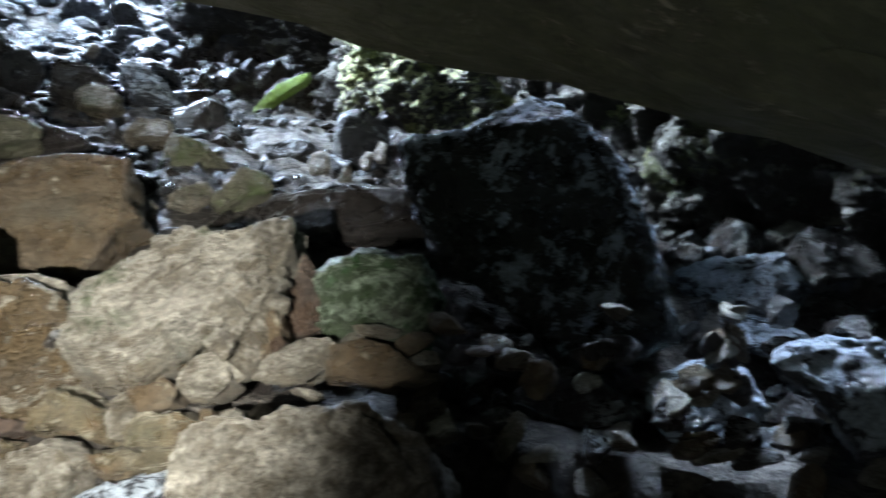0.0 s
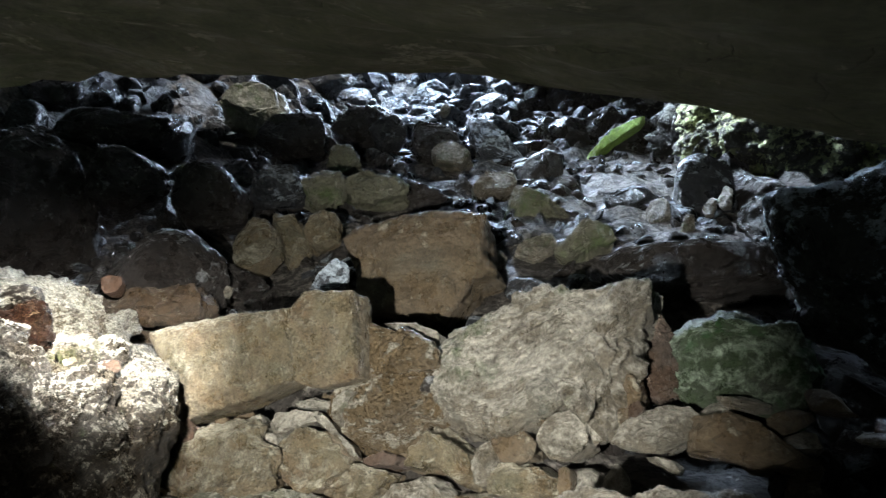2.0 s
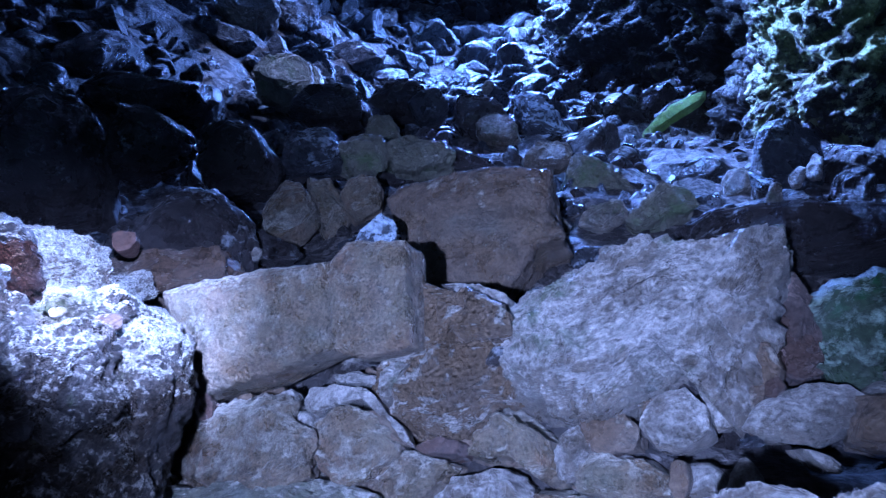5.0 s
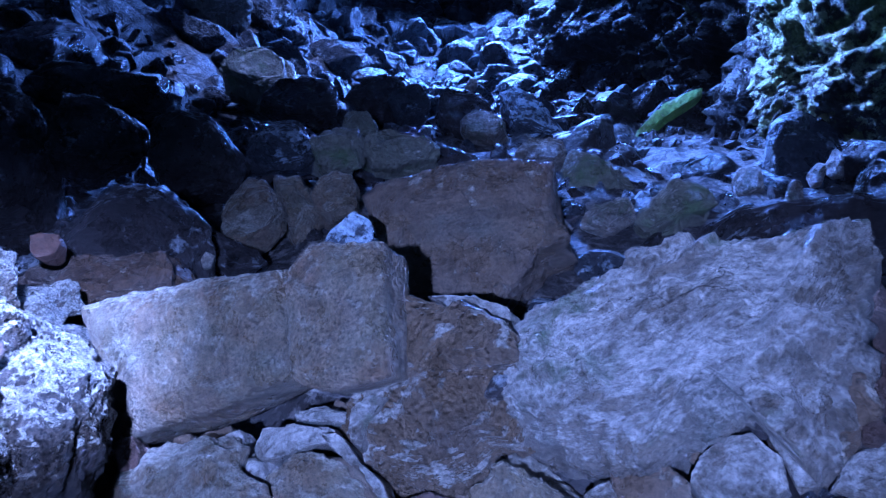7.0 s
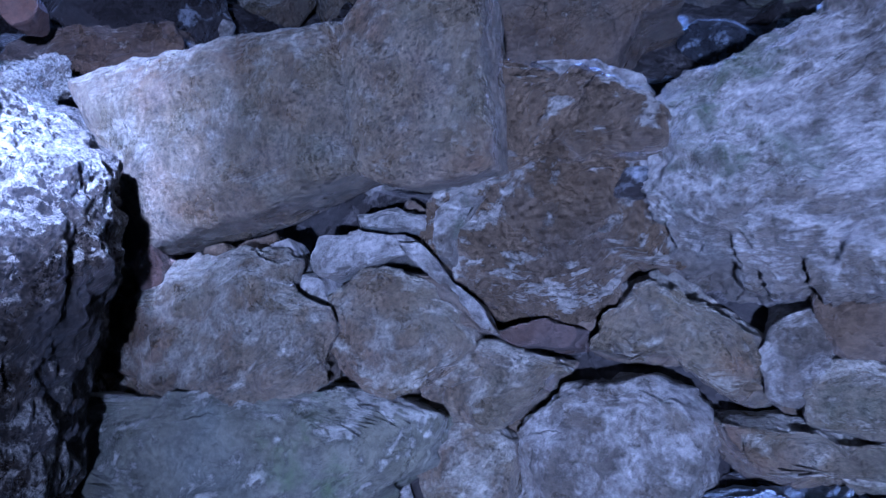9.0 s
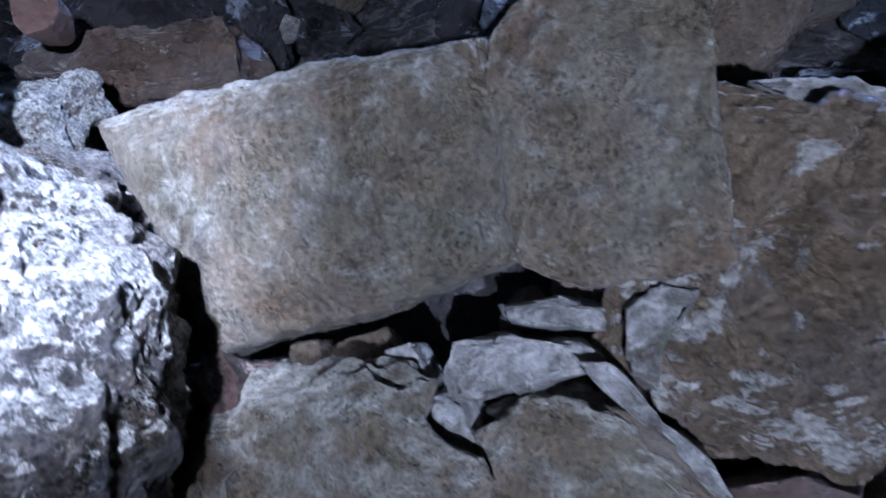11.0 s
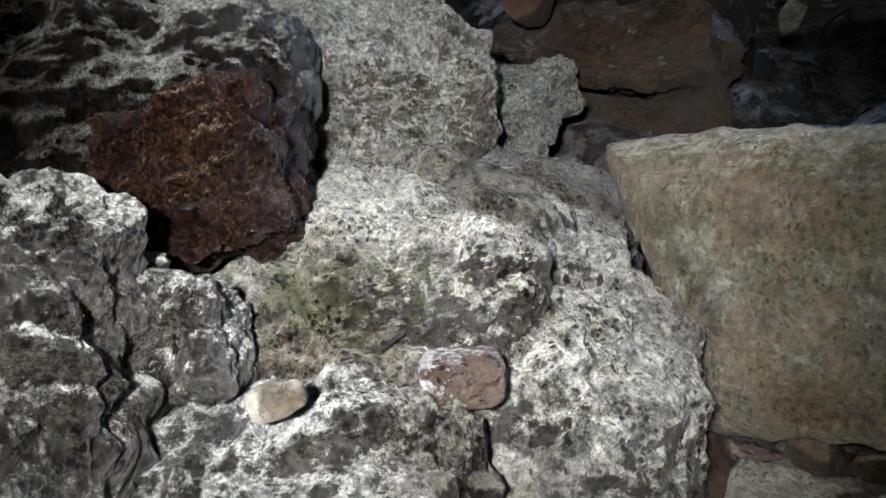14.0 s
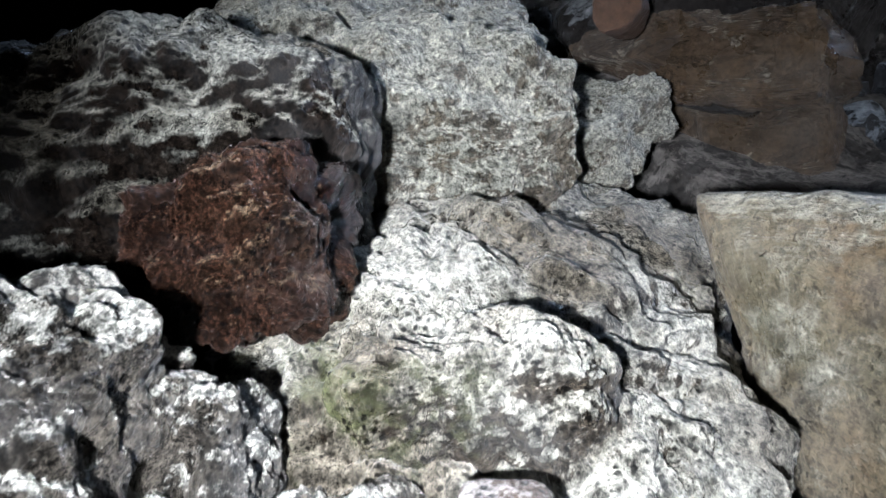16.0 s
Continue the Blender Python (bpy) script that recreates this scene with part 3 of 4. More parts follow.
boulder("fallen_rock", (-3.44, 4.30, 1.89), -52, 19, [(-0.18, -0.099), (-0.129, 0.102), (0.014, 0.156), (0.156, 0.147), (0.175, -0.126), (-0.035, -0.181)], 0.25, blue_rock, "blue-rimmed block on the rubble slope", 20, 1.0)
boulder("fallen_rock", (-3.16, 4.46, 1.85), -55, 19, [(-0.144, -0.068), (-0.12, 0.112), (-0.017, 0.179), (0.152, 0.053), (0.154, -0.127), (-0.025, -0.15)], 0.21, green_grey_rock, "grey faceted block on the rubble slope")
boulder("fallen_rock", (-2.87, 4.70, 1.84), -59, 19, [(-0.227, -0.087), (-0.2, 0.076), (-0.095, 0.138), (0.09, 0.068), (0.222, 0.019), (0.209, -0.09), (0.002, -0.125)], 0.31, green_grey_rock, "low grey block on the rubble slope")
boulder("fallen_rock", (-3.86, 5.79, 2.25), -57, 19, [(-0.18, 0.003), (-0.073, 0.107), (0.11, 0.068), (0.169, -0.074), (-0.026, -0.105)], 0.24, green_grey_rock, "greenish egg-shaped stone on the slope")
boulder("fallen_rock", (-5.47, 6.46, 3.10), -50, 20, [(-0.312, 0.001), (-0.21, 0.207), (0.116, 0.267), (0.331, 0.102), (0.364, -0.169), (-0.023, -0.267), (-0.265, -0.142)], 0.47, green_grey_rock, "large grey boulder high on the slope")
boulder("fallen_rock", (-1.88, 5.32, 1.57), -72, 19, [(-0.215, -0.008), (-0.116, 0.181), (0.1, 0.116), (0.21, -0.016), (0.133, -0.134), (-0.113, -0.138)], 0.30, green_grey_rock, "smooth grey pointed boulder on the slope")
boulder("fallen_rock", (-1.25, 4.37, 1.36), -75, 19, [(-0.179, -0.079), (-0.064, 0.058), (0.029, 0.151), (0.177, 0.098), (0.196, -0.008), (-0.002, -0.071), (-0.157, -0.15)], 0.26, green_grey_rock, "grey angular boulder behind the pale one")
boulder("fallen_rock", (-1.56, 4.36, 1.33), -72, 19, [(-0.166, -0.027), (-0.062, 0.065), (0.107, 0.074), (0.137, -0.008), (-0.015, -0.104)], 0.21, pale_rock, "flat speckled grey stone on the slope")
boulder("fallen_rock", (-1.76, 4.17, 1.28), -68, 19, [(-0.091, 0.013), (0.0, 0.064), (0.09, 0.032), (0.054, -0.063), (-0.052, -0.046)], 0.13, pale_rock, "small light stone beside the brown block", 12, 1.0)
boulder("fallen_rock", (-2.38, 5.74, 1.85), -68, 19, [(-0.184, -0.023), (-0.065, 0.126), (0.199, 0.073), (0.193, -0.09), (-0.143, -0.086)], 0.27, pale_rock, "light rubble block on the slope")
boulder("fallen_rock", (-4.98, 3.38, 1.88), -34, 19, [(-0.421, -0.543), (-0.613, -0.176), (-0.212, 0.176), (-0.134, 0.545), (0.09, 0.681), (0.386, 0.415), (0.472, -0.027), (0.454, -0.477), (-0.022, -0.594)], 0.65, dark_rock, "huge dark boulder on the rubble slope", 28, 1.0)
boulder("fallen_rock", (-6.70, 6.78, 3.82), -45, 20, [(-0.353, 0.189), (-0.253, 0.254), (0.282, 0.004), (0.376, -0.206), (0.171, -0.249), (-0.224, 0.008)], 0.51, blue_rock, "tilted slab high on the slope")
boulder("fallen_rock", (-7.31, 6.75, 4.20), -43, 20, [(-0.263, -0.02), (-0.144, 0.206), (0.132, 0.249), (0.286, 0.071), (0.164, -0.257), (-0.174, -0.249)], 0.38, blue_rock, "light grey boulder near the entrance")
boulder("fallen_rock", (-6.92, 8.43, 4.56), -51, 20, [(-0.314, -0.008), (-0.149, 0.244), (0.176, 0.207), (0.287, -0.135), (-0.0, -0.308)], 0.42, blue_rock, "light boulder near the entrance")
boulder("fallen_rock", (-7.06, 7.63, 4.44), -47, 20, [(-0.423, 0.085), (-0.125, 0.196), (0.327, 0.131), (0.355, -0.147), (-0.134, -0.264)], 0.54, pale_rock, "pale boulder under the entrance")
boulder("fallen_rock", (-4.44, 3.85, 2.03), -41, 19, [(-0.248, 0.009), (-0.162, 0.205), (0.027, 0.25), (0.261, 0.106), (0.323, -0.141), (0.013, -0.236), (-0.214, -0.193)], 0.40, dark_rock, "dark boulder on the slope", 20, 1.0)
boulder("fallen_rock", (-1.76, 8.40, 2.24), -79, 19, [(-0.625, -0.182), (-0.488, 0.054), (-0.252, 0.269), (0.084, 0.382), (0.418, 0.261), (0.594, -0.074), (0.47, -0.352), (-0.2, -0.359)], 0.85, dark_rock, "dark boulder under a strip of moss")
boulder("mossy_slab", (-1.97, 8.06, 2.35), -77, 19, [(-0.316, -0.283), (-0.249, -0.126), (0.034, 0.159), (0.4, 0.273), (0.297, 0.145), (0.03, -0.011), (-0.196, -0.157)], 0.25, moss_rock, "lime green mossy slab crest on a dark boulder", 20, 0.7)
boulder("fallen_rock", (-2.98, 7.26, 2.42), -68, 19, [(-0.265, 0.223), (-0.084, 0.28), (0.089, 0.068), (0.273, -0.204), (0.137, -0.282), (-0.15, -0.085)], 0.38, pale_blue_rock, "bluish green slab on the slope")
boulder("fallen_rock", (-0.40, 5.40, 1.41), -87, 19, [(-0.127, -0.007), (-0.04, 0.149), (0.092, 0.101), (0.119, -0.096), (-0.045, -0.148)], 0.17, dark_rock, "dark stone beside the crusted ledge")
boulder("fallen_rock", (-0.69, 5.45, 1.52), -84, 19, [(-0.046, -0.008), (0.009, 0.072), (0.043, 0.049), (0.024, -0.052), (-0.029, -0.062)], 0.06, pale_rock, "small white wedge stone on the slope", 10, 1.0)
boulder("fallen_rock", (-0.60, 5.56, 1.58), -85, 19, [(-0.052, -0.012), (0.014, 0.102), (0.049, 0.065), (0.025, -0.079), (-0.035, -0.076)], 0.07, pale_rock, "small light wedge stone on the slope", 10, 1.0)
boulder("fallen_rock", (-1.05, 5.51, 1.51), -81, 19, [(-0.088, -0.014), (-0.028, 0.092), (0.066, 0.078), (0.081, -0.065), (-0.032, -0.09)], 0.12, pale_rock, "small light stone on the slope", 10, 1.0)
boulder("fallen_rock", (-0.80, 5.14, 1.40), -83, 19, [(-0.045, -0.022), (-0.009, 0.075), (0.042, 0.073), (0.04, -0.045), (-0.029, -0.081)], 0.06, pale_rock, "small speckled stone on the slope", 10, 1.0)
boulder("fallen_rock", (-3.98, 8.16, 3.02), -64, 20, [(-0.081, -0.04), (0.006, 0.091), (0.073, 0.032), (0.001, -0.083)], 0.11, pale_rock, "small white stone on the slope", 8, 1.0)
boulder("fallen_rock", (-2.92, 5.06, 1.79), -61, 19, [(-0.308, -0.012), (-0.128, 0.227), (0.135, 0.072), (0.393, -0.081), (0.129, -0.12), (-0.221, -0.086)], 0.49, dark_rock, "dark flat boulder behind the brown block", 18, 1.0)
boulder("fallen_rock", (-3.36, 6.74, 2.40), -64, 19, [(-0.318, 0.078), (-0.258, 0.238), (0.087, 0.158), (0.338, -0.013), (0.302, -0.233), (-0.151, -0.228)], 0.46, dark_rock, "dark block on the slope", 18, 1.0)
boulder("fallen_rock", (-4.54, 5.96, 2.58), -53, 20, [(-0.356, -0.025), (-0.186, 0.198), (0.262, 0.134), (0.308, -0.123), (-0.028, -0.184)], 0.46, dark_rock, "dark block high on the slope", 18, 1.0)
boulder("fallen_rock", (-4.33, 6.93, 2.74), -58, 20, [(-0.349, -0.074), (-0.158, 0.22), (0.279, 0.161), (0.331, -0.123), (-0.104, -0.184)], 0.48, dark_rock, "dark angular block high on the slope", 18, 1.0)
boulder("fallen_rock", (-5.41, 4.70, 2.61), -41, 20, [(-0.715, 0.017), (-0.26, 0.127), (0.167, 0.032), (0.569, 0.112), (0.456, -0.131), (-0.218, -0.158)], 0.90, dark_rock, "long dark rock shelf on the slope", 18, 1.0)
boulder("fallen_rock", (-0.68, 4.06, 1.17), -83, 19, [(-0.509, 0.023), (-0.22, 0.142), (0.056, 0.132), (0.415, 0.061), (0.43, -0.113), (0.049, -0.139), (-0.221, -0.106)], 0.66, dark_rock, "dark low boulder behind the stack", 20, 1.0)
SEED[0] += 3
boulder("fallen_rock", (-2.64, 2.92, 1.24), -48, 19, [(-0.026, 0.007), (-0.0, 0.033), (0.027, 0.014), (0.015, -0.024), (-0.016, -0.029)], 0.04, pale_rock, "small white stone lying behind the long slab", 8, 1.0)
boulder("fallen_rock", (-2.04, 2.96, 1.29), -56, 19, [(-0.103, -0.074), (-0.051, 0.03), (0.016, 0.074), (0.068, 0.05), (0.069, -0.079)], 0.12, pale_blue_rock, "bluish crusted stone wedged between the slab and the brown block", 18, 1.0)
SEED[0] += 5
boulder("fallen_rock", (-3.12, 6.49, 2.24), -65, 19, [(-0.189, 0.095), (0.032, 0.178), (0.217, -0.044), (0.079, -0.128), (-0.138, -0.102)], 0.28, pale_rock, "light angular stone on the slope", 12, 1.0)
boulder("fallen_rock", (-4.03, 6.88, 2.62), -60, 20, [(-0.211, 0.091), (0.096, 0.152), (0.21, -0.092), (-0.094, -0.151)], 0.29, blue_rock, "blue-rimmed block on the slope", 14, 1.0)
boulder("fallen_rock", (-1.33, 5.86, 1.64), -78, 19, [(-0.208, 0.049), (0.087, 0.104), (0.247, -0.023), (0.041, -0.082), (-0.167, -0.048)], 0.32, blue_rock, "blue-rimmed flat stone on the slope", 14, 1.0)
SEED[0] = 200
boulder("long_slab", (-2.149, 2.346, 0.992), -78, 16, [(-0.335, 0.126), (-0.175, 0.158), (0.007, 0.185), (0.158, 0.193), (0.294, 0.211), (0.316, 0.079), (0.331, -0.071), (0.222, -0.116), (0.07, -0.174), (-0.119, -0.221), (-0.195, -0.096), (-0.258, 0.008)], 0.24, ochre_rock, "long flat-faced ochre slab wedged beside the crusted boulder", 56, 0.5)
boulder("slab_end", (-1.711, 2.433, 1.08), -78, 16, [(-0.145, 0.111), (-0.093, 0.178), (-0.038, 0.185), (0.052, 0.175), (0.114, 0.175), (0.126, 0.015), (0.141, -0.151), (0.07, -0.172), (-0.022, -0.186), (-0.107, -0.161), (-0.135, -0.003)], 0.24, ochre_rock, "squarish broken end of the long ochre slab", 50, 0.5)
boulder("ochre_boulder", (-1.498, 2.58, 0.815), -80, 36, [(-0.16, 0.128), (-0.064, 0.163), (0.032, 0.194), (0.138, 0.159), (0.171, 0.109), (0.214, 0.034), (0.23, -0.05), (0.226, -0.104), (0.147, -0.1), (0.1, -0.16), (0.036, -0.191), (-0.075, -0.186), (-0.152, -0.155), (-0.224, -0.087), (-0.239, -0.028), (-0.208, 0.049)], 0.4, wet_rock, "wet rounded ochre boulder with a rippled face", 84, 1.2)
boulder("grey_stone", (-1.505, 2.598, 0.988), -80, 30, [(-0.165, 0.116), (-0.086, 0.118), (0.04, 0.073), (0.159, 0.015), (0.174, -0.06), (0.065, -0.058), (-0.026, -0.072), (-0.11, -0.1), (-0.139, -0.056)], 0.3, wet_rock, "wet brown cap stone behind the ochre boulder", 34, 0.9)
boulder("thin_plate", (-1.492, 2.704, 1.046), -80, 28, [(-0.122, 0.048), (0.016, 0.041), (0.115, 0.013), (0.119, -0.059), (0.036, -0.03), (-0.051, 0.011)], 0.2, pale_rock, "thin grey stone plate lying on the ochre boulder", 24, 0.8)
boulder("round_cobble", (-1.716, 2.313, 0.649), -74, 25, [(-0.134, 0.064), (-0.042, 0.12), (0.046, 0.094), (0.142, 0.004), (0.141, -0.031), (0.064, -0.092), (-0.006, -0.115), (-0.082, -0.094), (-0.126, -0.026)], 0.3, ochre_rock, "rounded tan cobble with split plates on top", 34, 1.0)
boulder("stone_plate", (-1.711, 2.352, 0.701), -74, 25, [(-0.142, 0.02), (-0.091, 0.055), (0.029, 0.047), (0.111, -0.014), (0.139, -0.053), (0.057, -0.034), (-0.051, -0.001)], 0.15, brown_rock, "split brown plate over the round cobble", 26, 1.0)
boulder("grey_stone", (-1.817, 2.375, 0.77), -74, 25, [(-0.093, 0.034), (-0.039, 0.054), (0.073, 0.046), (0.121, 0.01), (0.036, -0.016), (-0.039, -0.041), (-0.093, -0.05), (-0.12, -0.019)], 0.2, pale_rock, "grey arched stone over the round cobble", 26, 1.0)
boulder("grey_stone", (-1.878, 2.284, 0.678), -74, 25, [(-0.038, 0.073), (0.0, 0.073), (0.031, 0.022), (0.035, -0.078), (-0.009, -0.029), (-0.031, 0.022)], 0.14, pale_rock, "thin grey stone standing beside the round cobble", 26, 1.0)
boulder("stone_sliver", (-1.642, 2.365, 0.725), -74, 25, [(-0.098, 0.081), (-0.045, 0.08), (0.014, 0.022), (0.07, -0.028), (0.095, -0.087), (0.051, -0.057), (-0.017, 0.013)], 0.15, pale_rock, "thin stone strip between two boulders", 26, 1.0)
boulder("stone_chunk", (-1.781, 2.462, 0.817), -74, 25, [(-0.102, 0.013), (-0.013, 0.022), (0.089, 0.009), (0.102, -0.017), (0.014, -0.021), (-0.088, -0.013)], 0.15, pale_rock, "flat bluish stone in the gap under the slab", 39, 1.0)
boulder("stone_chunk", (-1.653, 2.435, 0.814), -74, 25, [(-0.038, 0.038), (0.008, 0.063), (0.047, 0.057), (0.005, -0.005), (-0.002, -0.067), (-0.035, -0.046)], 0.15, pale_rock, "small crusted wedge beside the ochre boulder", 39, 1.0)
boulder("pebble", (-1.968, 2.317, 0.762), -74, 25, [(-0.029, 0.034), (0.006, 0.044), (0.036, -0.005), (0.019, -0.043), (-0.023, -0.036), (-0.037, -0.005)], 0.1, pale_rock, "smooth light grey pebble under the long slab", 18, 0.6)
boulder("stone_chunk", (-2.085, 2.238, 0.608), -74, 32, [(-0.102, 0.147), (0.009, 0.158), (0.124, 0.167), (0.164, 0.133), (0.174, 0.075), (0.226, 0.051), (0.266, -0.003), (0.268, -0.049), (0.186, -0.095), (0.103, -0.14), (-0.022, -0.175), (-0.169, -0.123), (-0.278, -0.008), (-0.267, 0.076), (-0.136, 0.099)], 0.35, ochre_rock, "broad tan stone below the long slab", 44, 0.9)
boulder("stone_chunk", (-2.219, 2.208, 0.762), -60, 24, [(-0.019, 0.035), (0.008, 0.043), (0.029, 0.007), (0.028, -0.042), (-0.012, -0.041), (-0.035, 0.003)], 0.12, red_rock, "small reddish wedge stone under the long slab", 33, 0.8)
boulder("stone_chunk", (-2.27, 2.186, 0.739), -60, 24, [(-0.023, 0.03), (0.011, 0.024), (0.026, -0.022), (-0.01, -0.029), (-0.026, -0.005)], 0.12, ochre_rock, "small tan stone at the foot of the crusted boulder", 20, 0.8)
boulder("stone_plate", (-2.186, 2.316, 0.706), -74, 25, [(-0.188, 0.026), (-0.055, 0.036), (0.115, 0.022), (0.191, -0.016), (0.148, -0.032), (-0.021, -0.015), (-0.165, -0.022)], 0.3, red_rock, "dark reddish plate in the gap under the slab", 26, 1.0)
boulder("stone_chunk", (-2.148, 2.317, 0.752), -74, 25, [(-0.036, 0.024), (0.014, 0.032), (0.036, -0.026), (-0.014, -0.032)], 0.12, brown_rock, "small squarish stone under the long slab", 16, 1.0)
boulder("stone_chunk", (-2.063, 2.349, 0.761), -74, 25, [(-0.058, 0.016), (0.032, 0.047), (0.056, -0.028), (-0.011, -0.049), (-0.049, -0.031)], 0.12, brown_rock, "small brown stone under the long slab", 16, 1.0)
boulder("stone_chunk", (-2.0, 2.16, 0.432), -74, 25, [(-0.264, 0.096), (-0.029, 0.119), (0.211, 0.131), (0.277, 0.112), (0.385, 0.085), (0.362, 0.0), (0.239, -0.094), (-0.094, -0.14), (-0.332, -0.073), (-0.377, 0.024)], 0.35, green_grey_rock, "greenish brown flat stone low in the stack", 54, 1.0)
boulder("stone_chunk", (-2.404, 2.001, 0.398), -74, 25, [(-0.193, 0.008), (-0.099, 0.11), (0.053, 0.172), (0.158, 0.173), (0.191, 0.016), (0.123, -0.135), (-0.094, -0.181)], 0.3, ochre_rock, "brown stone at the foot of the crusted boulder", 45, 1.0)
boulder("stone_chunk", (-1.585, 2.374, 0.542), -88, 24, [(-0.113, 0.016), (-0.073, 0.054), (0.019, 0.069), (0.123, 0.062), (0.098, 0.013), (0.018, -0.051), (-0.072, -0.068), (-0.122, -0.034)], 0.2, ochre_rock, "tan flat stone low in the stack", 39, 1.0)
boulder("stone_chunk", (-1.497, 2.415, 0.643), -88, 24, [(-0.076, -0.007), (0.022, 0.03), (0.076, 0.016), (0.063, -0.018), (-0.036, -0.03)], 0.2, red_rock, "reddish flat stone in the stack", 33, 1.0)
boulder("stone_plate", (-1.562, 2.38, 0.573), -88, 24, [(-0.134, -0.029), (-0.049, 0.022), (0.052, 0.042), (0.134, 0.021), (0.093, -0.001), (0.003, -0.004), (-0.084, -0.041)], 0.12, ochre_rock, "thin tan plate under the reddish stone", 20, 1.0)
boulder("stone_chunk", (-1.606, 2.316, 0.421), -88, 24, [(-0.098, 0.011), (-0.073, 0.061), (0.041, 0.077), (0.097, 0.048), (0.097, -0.043), (-0.043, -0.077)], 0.2, ochre_rock, "tan stone low in the stack", 39, 1.0)
boulder("stone_chunk", (-1.27, 2.445, 0.666), -88, 24, [(-0.162, -0.046), (-0.11, 0.047), (-0.041, 0.095), (0.016, 0.072), (0.137, 0.003), (0.16, -0.077), (0.099, -0.096), (-0.009, -0.056), (-0.094, -0.061)], 0.25, ochre_rock, "yellow-tan peaked stone below the ochre boulder", 54, 1.0)
boulder("pale_boulder", (-1.363, 2.347, 0.451), -88, 24, [(-0.168, 0.011), (-0.137, 0.07), (-0.057, 0.124), (0.068, 0.145), (0.134, 0.12), (0.168, 0.042), (0.158, -0.063), (0.028, -0.147), (-0.127, -0.113)], 0.3, pale_rock, "pale rounded stone at the bottom of the stack", 36, 1.0)
boulder("stone_chunk", (-1.089, 2.434, 0.65), -88, 24, [(-0.057, -0.004), (-0.032, 0.043), (0.014, 0.077), (0.057, 0.03), (0.053, -0.025), (0.01, -0.077), (-0.031, -0.066)], 0.2, pale_rock, "pinkish grey wedge stone", 39, 1.0)
boulder("stone_chunk", (-0.993, 2.463, 0.711), -88, 24, [(-0.075, 0.035), (0.02, 0.058), (0.076, 0.016), (0.074, -0.037), (-0.028, -0.058), (-0.06, -0.019)], 0.2, brown_rock, "brown angular stone below the pale boulder", 39, 1.0)
boulder("stone_chunk", (-0.95, 2.424, 0.604), -88, 24, [(-0.122, 0.021), (-0.067, 0.051), (0.044, 0.055), (0.122, 0.021), (0.121, -0.031), (0.017, -0.055), (-0.106, -0.043)], 0.2, ochre_rock, "brown block low in the stack", 45, 1.0)
boulder("stone_chunk", (-1.011, 2.39, 0.516), -88, 24, [(-0.182, 0.033), (-0.055, 0.048), (0.076, 0.042), (0.183, 0.038), (0.177, -0.005), (0.009, -0.033), (-0.142, -0.046)], 0.2, ochre_rock, "flat tan stone low in the stack", 39, 1.0)
boulder("stone_chunk", (-0.807, 2.421, 0.605), -88, 24, [(-0.021, 0.048), (0.011, 0.059), (0.025, 0.001), (-0.0, -0.059), (-0.025, -0.003)], 0.2, brown_rock, "small brown stone in the gap", 18, 1.0)
boulder("stone_chunk", (-1.056, 2.347, 0.418), -88, 24, [(-0.189, -0.001), (-0.095, 0.041), (0.055, 0.072), (0.2, 0.064), (0.186, 0.007), (-0.044, -0.069), (-0.2, -0.071)], 0.2, pale_blue_rock, "bluish grey wet stone at the bottom of the stack", 39, 1.0)
boulder("stone_chunk", (-0.823, 2.489, 0.752), -88, 24, [(-0.082, 0.008), (-0.021, 0.068), (0.024, 0.08), (0.074, 0.032), (0.087, -0.029), (0.023, -0.079), (-0.048, -0.08), (-0.088, -0.037)], 0.22, pale_rock, "small grey angular stone below the pale boulder", 45, 1.0)
boulder("stone_sliver", (-0.738, 2.518, 0.81), -88, 24, [(-0.063, 0.057), (-0.024, 0.086), (0.017, 0.041), (0.063, -0.054), (0.052, -0.084), (0.014, -0.086), (-0.016, -0.013)], 0.12, pale_rock, "narrow grey stone sliver leaning under a boulder", 26, 1.0)
boulder("stone_chunk", (-0.658, 2.537, 0.846), -88, 24, [(-0.081, 0.019), (-0.03, 0.055), (0.055, 0.093), (0.081, 0.022), (0.041, -0.048), (0.001, -0.094), (-0.034, -0.051)], 0.25, brown_rock, "brown wedge stone below the pale boulder", 39, 1.0)
boulder("stone_chunk", (-0.588, 2.516, 0.835), -88, 24, [(-0.021, 0.015), (0.008, 0.027), (0.024, 0.004), (0.002, -0.027), (-0.024, -0.022)], 0.07, red_rock, "small pinkish cobble resting on a flat stone", 16, 1.0)
boulder("stone_chunk", (-0.529, 2.517, 0.779), -88, 24, [(-0.124, -0.051), (-0.085, 0.014), (0.004, 0.059), (0.091, 0.065), (0.124, 0.03), (0.091, -0.025), (0.013, -0.057), (-0.075, -0.065)], 0.22, pale_rock, "flat pale stone under the green boulder", 42, 1.0)
boulder("fallen_rock", (-3.11, 2.846, 1.174), -50, 14, [(-0.333, 0.028), (-0.223, 0.05), (-0.132, 0.078), (-0.008, 0.09), (0.184, 0.103), (0.308, 0.101), (0.313, -0.005), (0.311, -0.094), (0.146, -0.105), (0.053, -0.105), (-0.034, -0.076), (-0.166, -0.016)], 0.3, bed_rock, "brown layered slab behind the long slab", 48, 0.9)
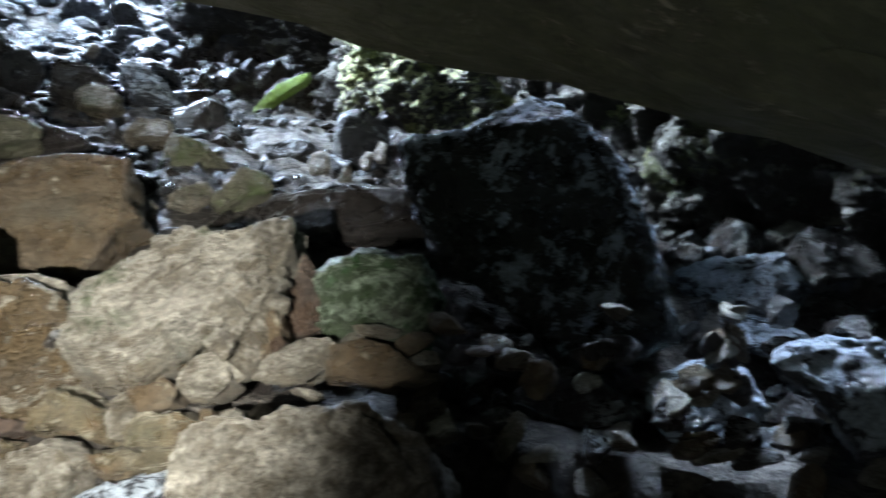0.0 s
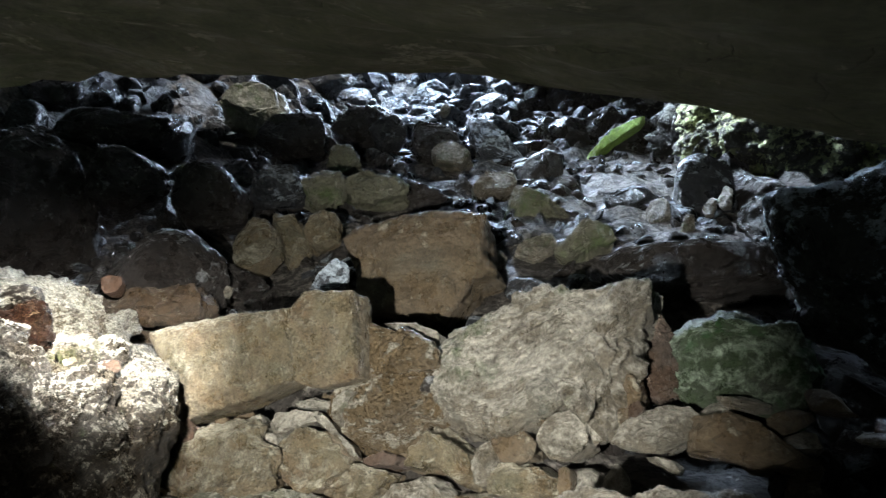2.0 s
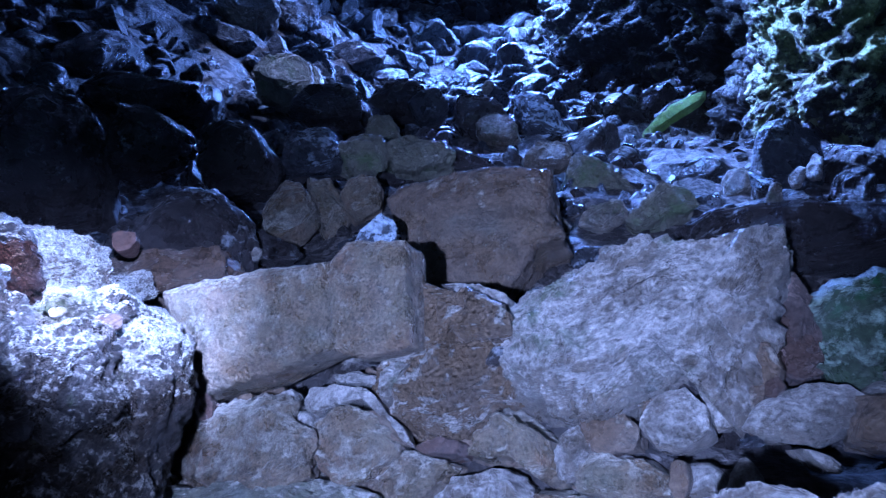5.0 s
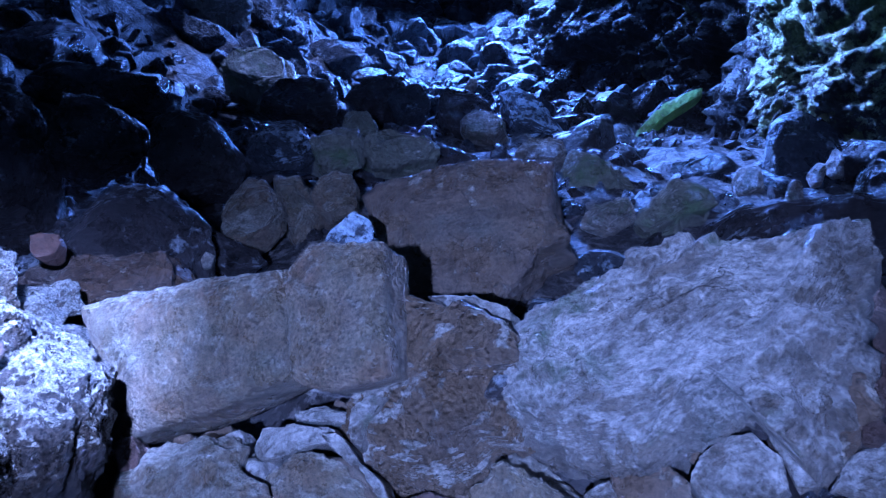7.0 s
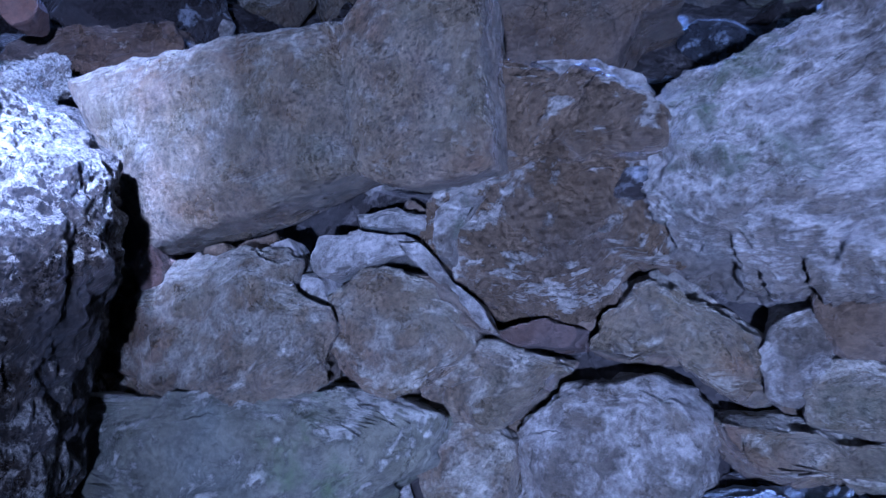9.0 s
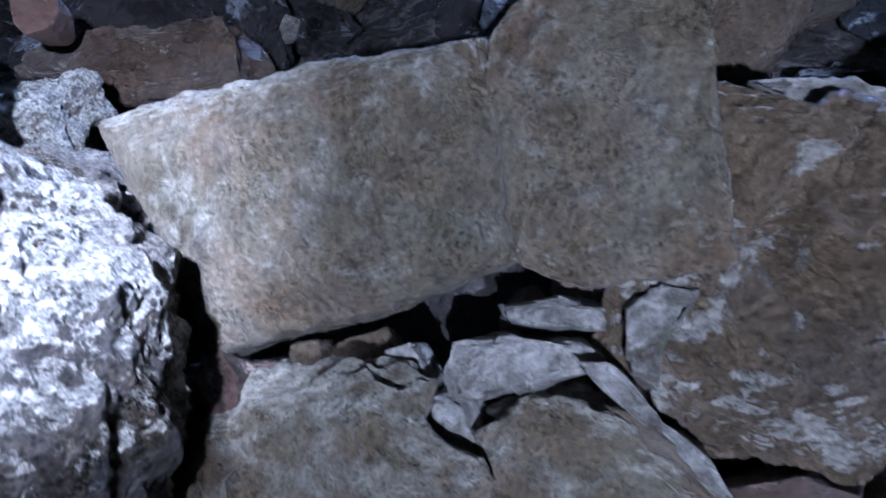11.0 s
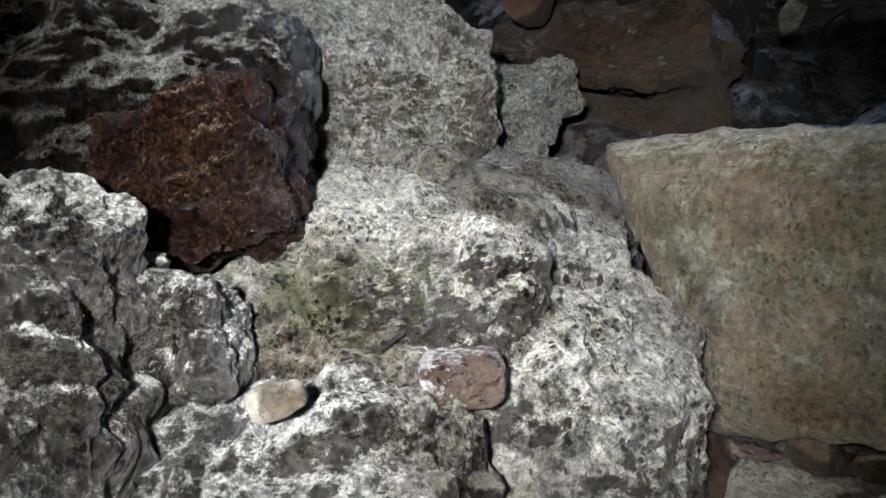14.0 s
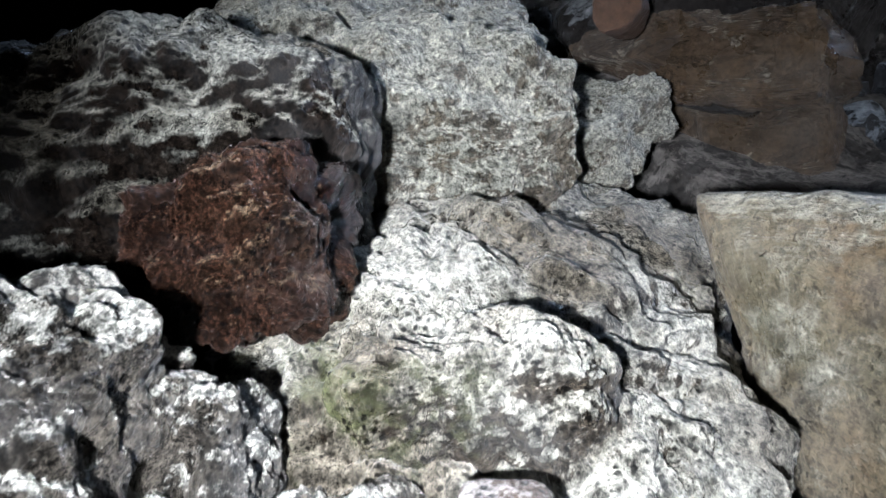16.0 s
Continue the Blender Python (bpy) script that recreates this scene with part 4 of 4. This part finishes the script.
boulder("fallen_rock", (-3.01, 2.938, 0.976), -50, 14, [(-0.193, 0.087), (-0.085, 0.08), (0.01, 0.08), (0.175, 0.091), (0.188, -0.045), (0.023, -0.088), (-0.136, -0.097), (-0.181, -0.005)], 0.3, bed_rock, "low brown slab under a layered slab", 40, 0.9)
boulder("fallen_rock", (-2.984, 2.531, 1.319), -50, 14, [(-0.037, 0.04), (0.041, 0.034), (0.041, -0.002), (0.024, -0.03), (-0.014, -0.041), (-0.038, -0.026)], 0.15, orange_rock, "rounded orange-brown cobble on a layered slab", 30, 0.8)

# ---- rubble between the boulders ----
def rubble(kind, rng, mat, size, detail=7):
    h = size * np.array((1.0, 0.6 + 0.4 * rng.random(), 0.35 + 0.4 * rng.random()))
    d, faces = cube_sphere(detail)
    p = facets(d * h, h, rng, 11, 0.42)
    p = weather(p, d, Vector(rng.random(3) * 30), 0.08 * size, 0.03 * size, 0.25 / size)
    return mesh_object(kind, p, faces, mat, False)


def covers(p, size, start):
    """Whether a stone at p would lie in or before one of the placed rocks, as seen from where the walk begins."""
    for x, y, z, r in TAKEN:
        c = np.array((x, y, z))
        if np.linalg.norm(p - c) < r * 0.7 + size * 0.4:
            return True
        d, e = c - start, p - start
        k = (e @ d) / (d @ d)
        if size > 0.1 and 0.2 < k < 1 and np.linalg.norm(e - k * d) < k * r * 0.9 + size * 0.7:
            return True
    return False


def scatter():
    rng = np.random.default_rng(77)
    kinds = [(dark_rock, "dark broken lava stone on the rubble slope"), (blue_rock, "blue-grey crusted lava stone on the rubble slope"),
             (dark_rock, "dark broken lava stone on the rubble slope"), (dark_rock, "dark broken lava stone on the rubble slope")]
    bases = []
    for size in (0.44, 0.30, 0.16, 0.09):
        for k in range(6):
            mat, label = kinds[(k + int(size * 100)) % 4]
            ob = tagged(rubble("rubble_stone", rng, mat, size, 10 if size > 0.2 else 7 if size > 0.1 else 4), label, "rock", "stones of the rubble slope")
            bases.append((size, ob, []))
    far, near = [], 0
    start = np.array((-0.45, 0.5, 1.25))
    for size, count in ((0.44, 170), (0.30, 520), (0.16, 1500), (0.09, 2400)):
        own = [b for b in bases if b[0] == size]
        for i in range(count):
            base = own[i % len(own)]
            y = 2.9 + 10.6 * rng.random() ** (1.1 if size > 0.1 else 1.5)
            left, right = -10.5, min(3.2, 3.2 - 0.83 * (y - 3.4))
            x = left + (right - left) * rng.random() ** 0.75
            z = ground_height(x, y) + size * (0.05 + 0.3 * rng.random())
            if covers(np.array((x, y, z)), size, start):
                continue
            m = pose(x, y, z, *(rng.normal(0, 35, 2)), rng.random() * 360)
            if not base[2]:
                base[1].matrix_world = m
                base[2].append(1)
            elif near < 280 and y < 6.5 and x > -5:
                near += 1
                copy_thing(base[1], m)
            else:
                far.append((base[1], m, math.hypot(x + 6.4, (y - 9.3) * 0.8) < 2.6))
    verts, faces, mats, slots, n = [], [], [], [], 0
    for ob, m, by_sun_patch in far:
        me = ob.data
        co = np.empty(len(me.vertices) * 3)
        me.vertices.foreach_get("co", co)
        r = np.array(m)
        verts.append(co.reshape(-1, 3) @ r[:3, :3].T + r[:3, 3])
        q = np.empty(len(me.loops), dtype=int)
        me.loops.foreach_get("vertex_index", q)
        faces.append(q.reshape(-1, 4) + n)
        # Paler rock round the sun patch: its brightness is put into the colour.
        mat = blue_rock if by_sun_patch else me.materials[0]
        if mat not in mats:
            mats.append(mat)
        slots += [mats.index(mat)] * len(me.polygons)
        n += len(me.vertices)
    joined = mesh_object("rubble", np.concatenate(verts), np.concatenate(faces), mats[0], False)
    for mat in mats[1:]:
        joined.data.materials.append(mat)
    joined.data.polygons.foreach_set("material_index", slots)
    tagged(joined, "loose dark angular lava rubble covering the far slope", "rubble", kind="stuff")
    packing = []
    for k in range(8):
        mat, label = ((brown_rock, "small brown stone packed into the stack"), (pale_rock, "small grey stone packed into the stack"),
                      (dark_rock, "small dark stone packed into the stack"))[k % 3]
        packing.append(tagged(rubble("packing_stone", rng, mat, 0.085, 7), label, "rock", "small stones packed into the stack"))
    for i in range(260):
        x, z = -2.4 + 4.4 * rng.random(), 0.08 + 0.80 * rng.random()
        y = 2.42 + 0.45 * (z - 0.7) + 0.12 + 0.03 * rng.random()
        if x < -1.9:
            y += 0.1
        m = pose(x, y, z, *rng.normal(0, 25, 2), rng.random() * 360)
        if i < len(packing):
            packing[i].matrix_world = m
        else:
            copy_thing(packing[i % len(packing)], m)


scatter()
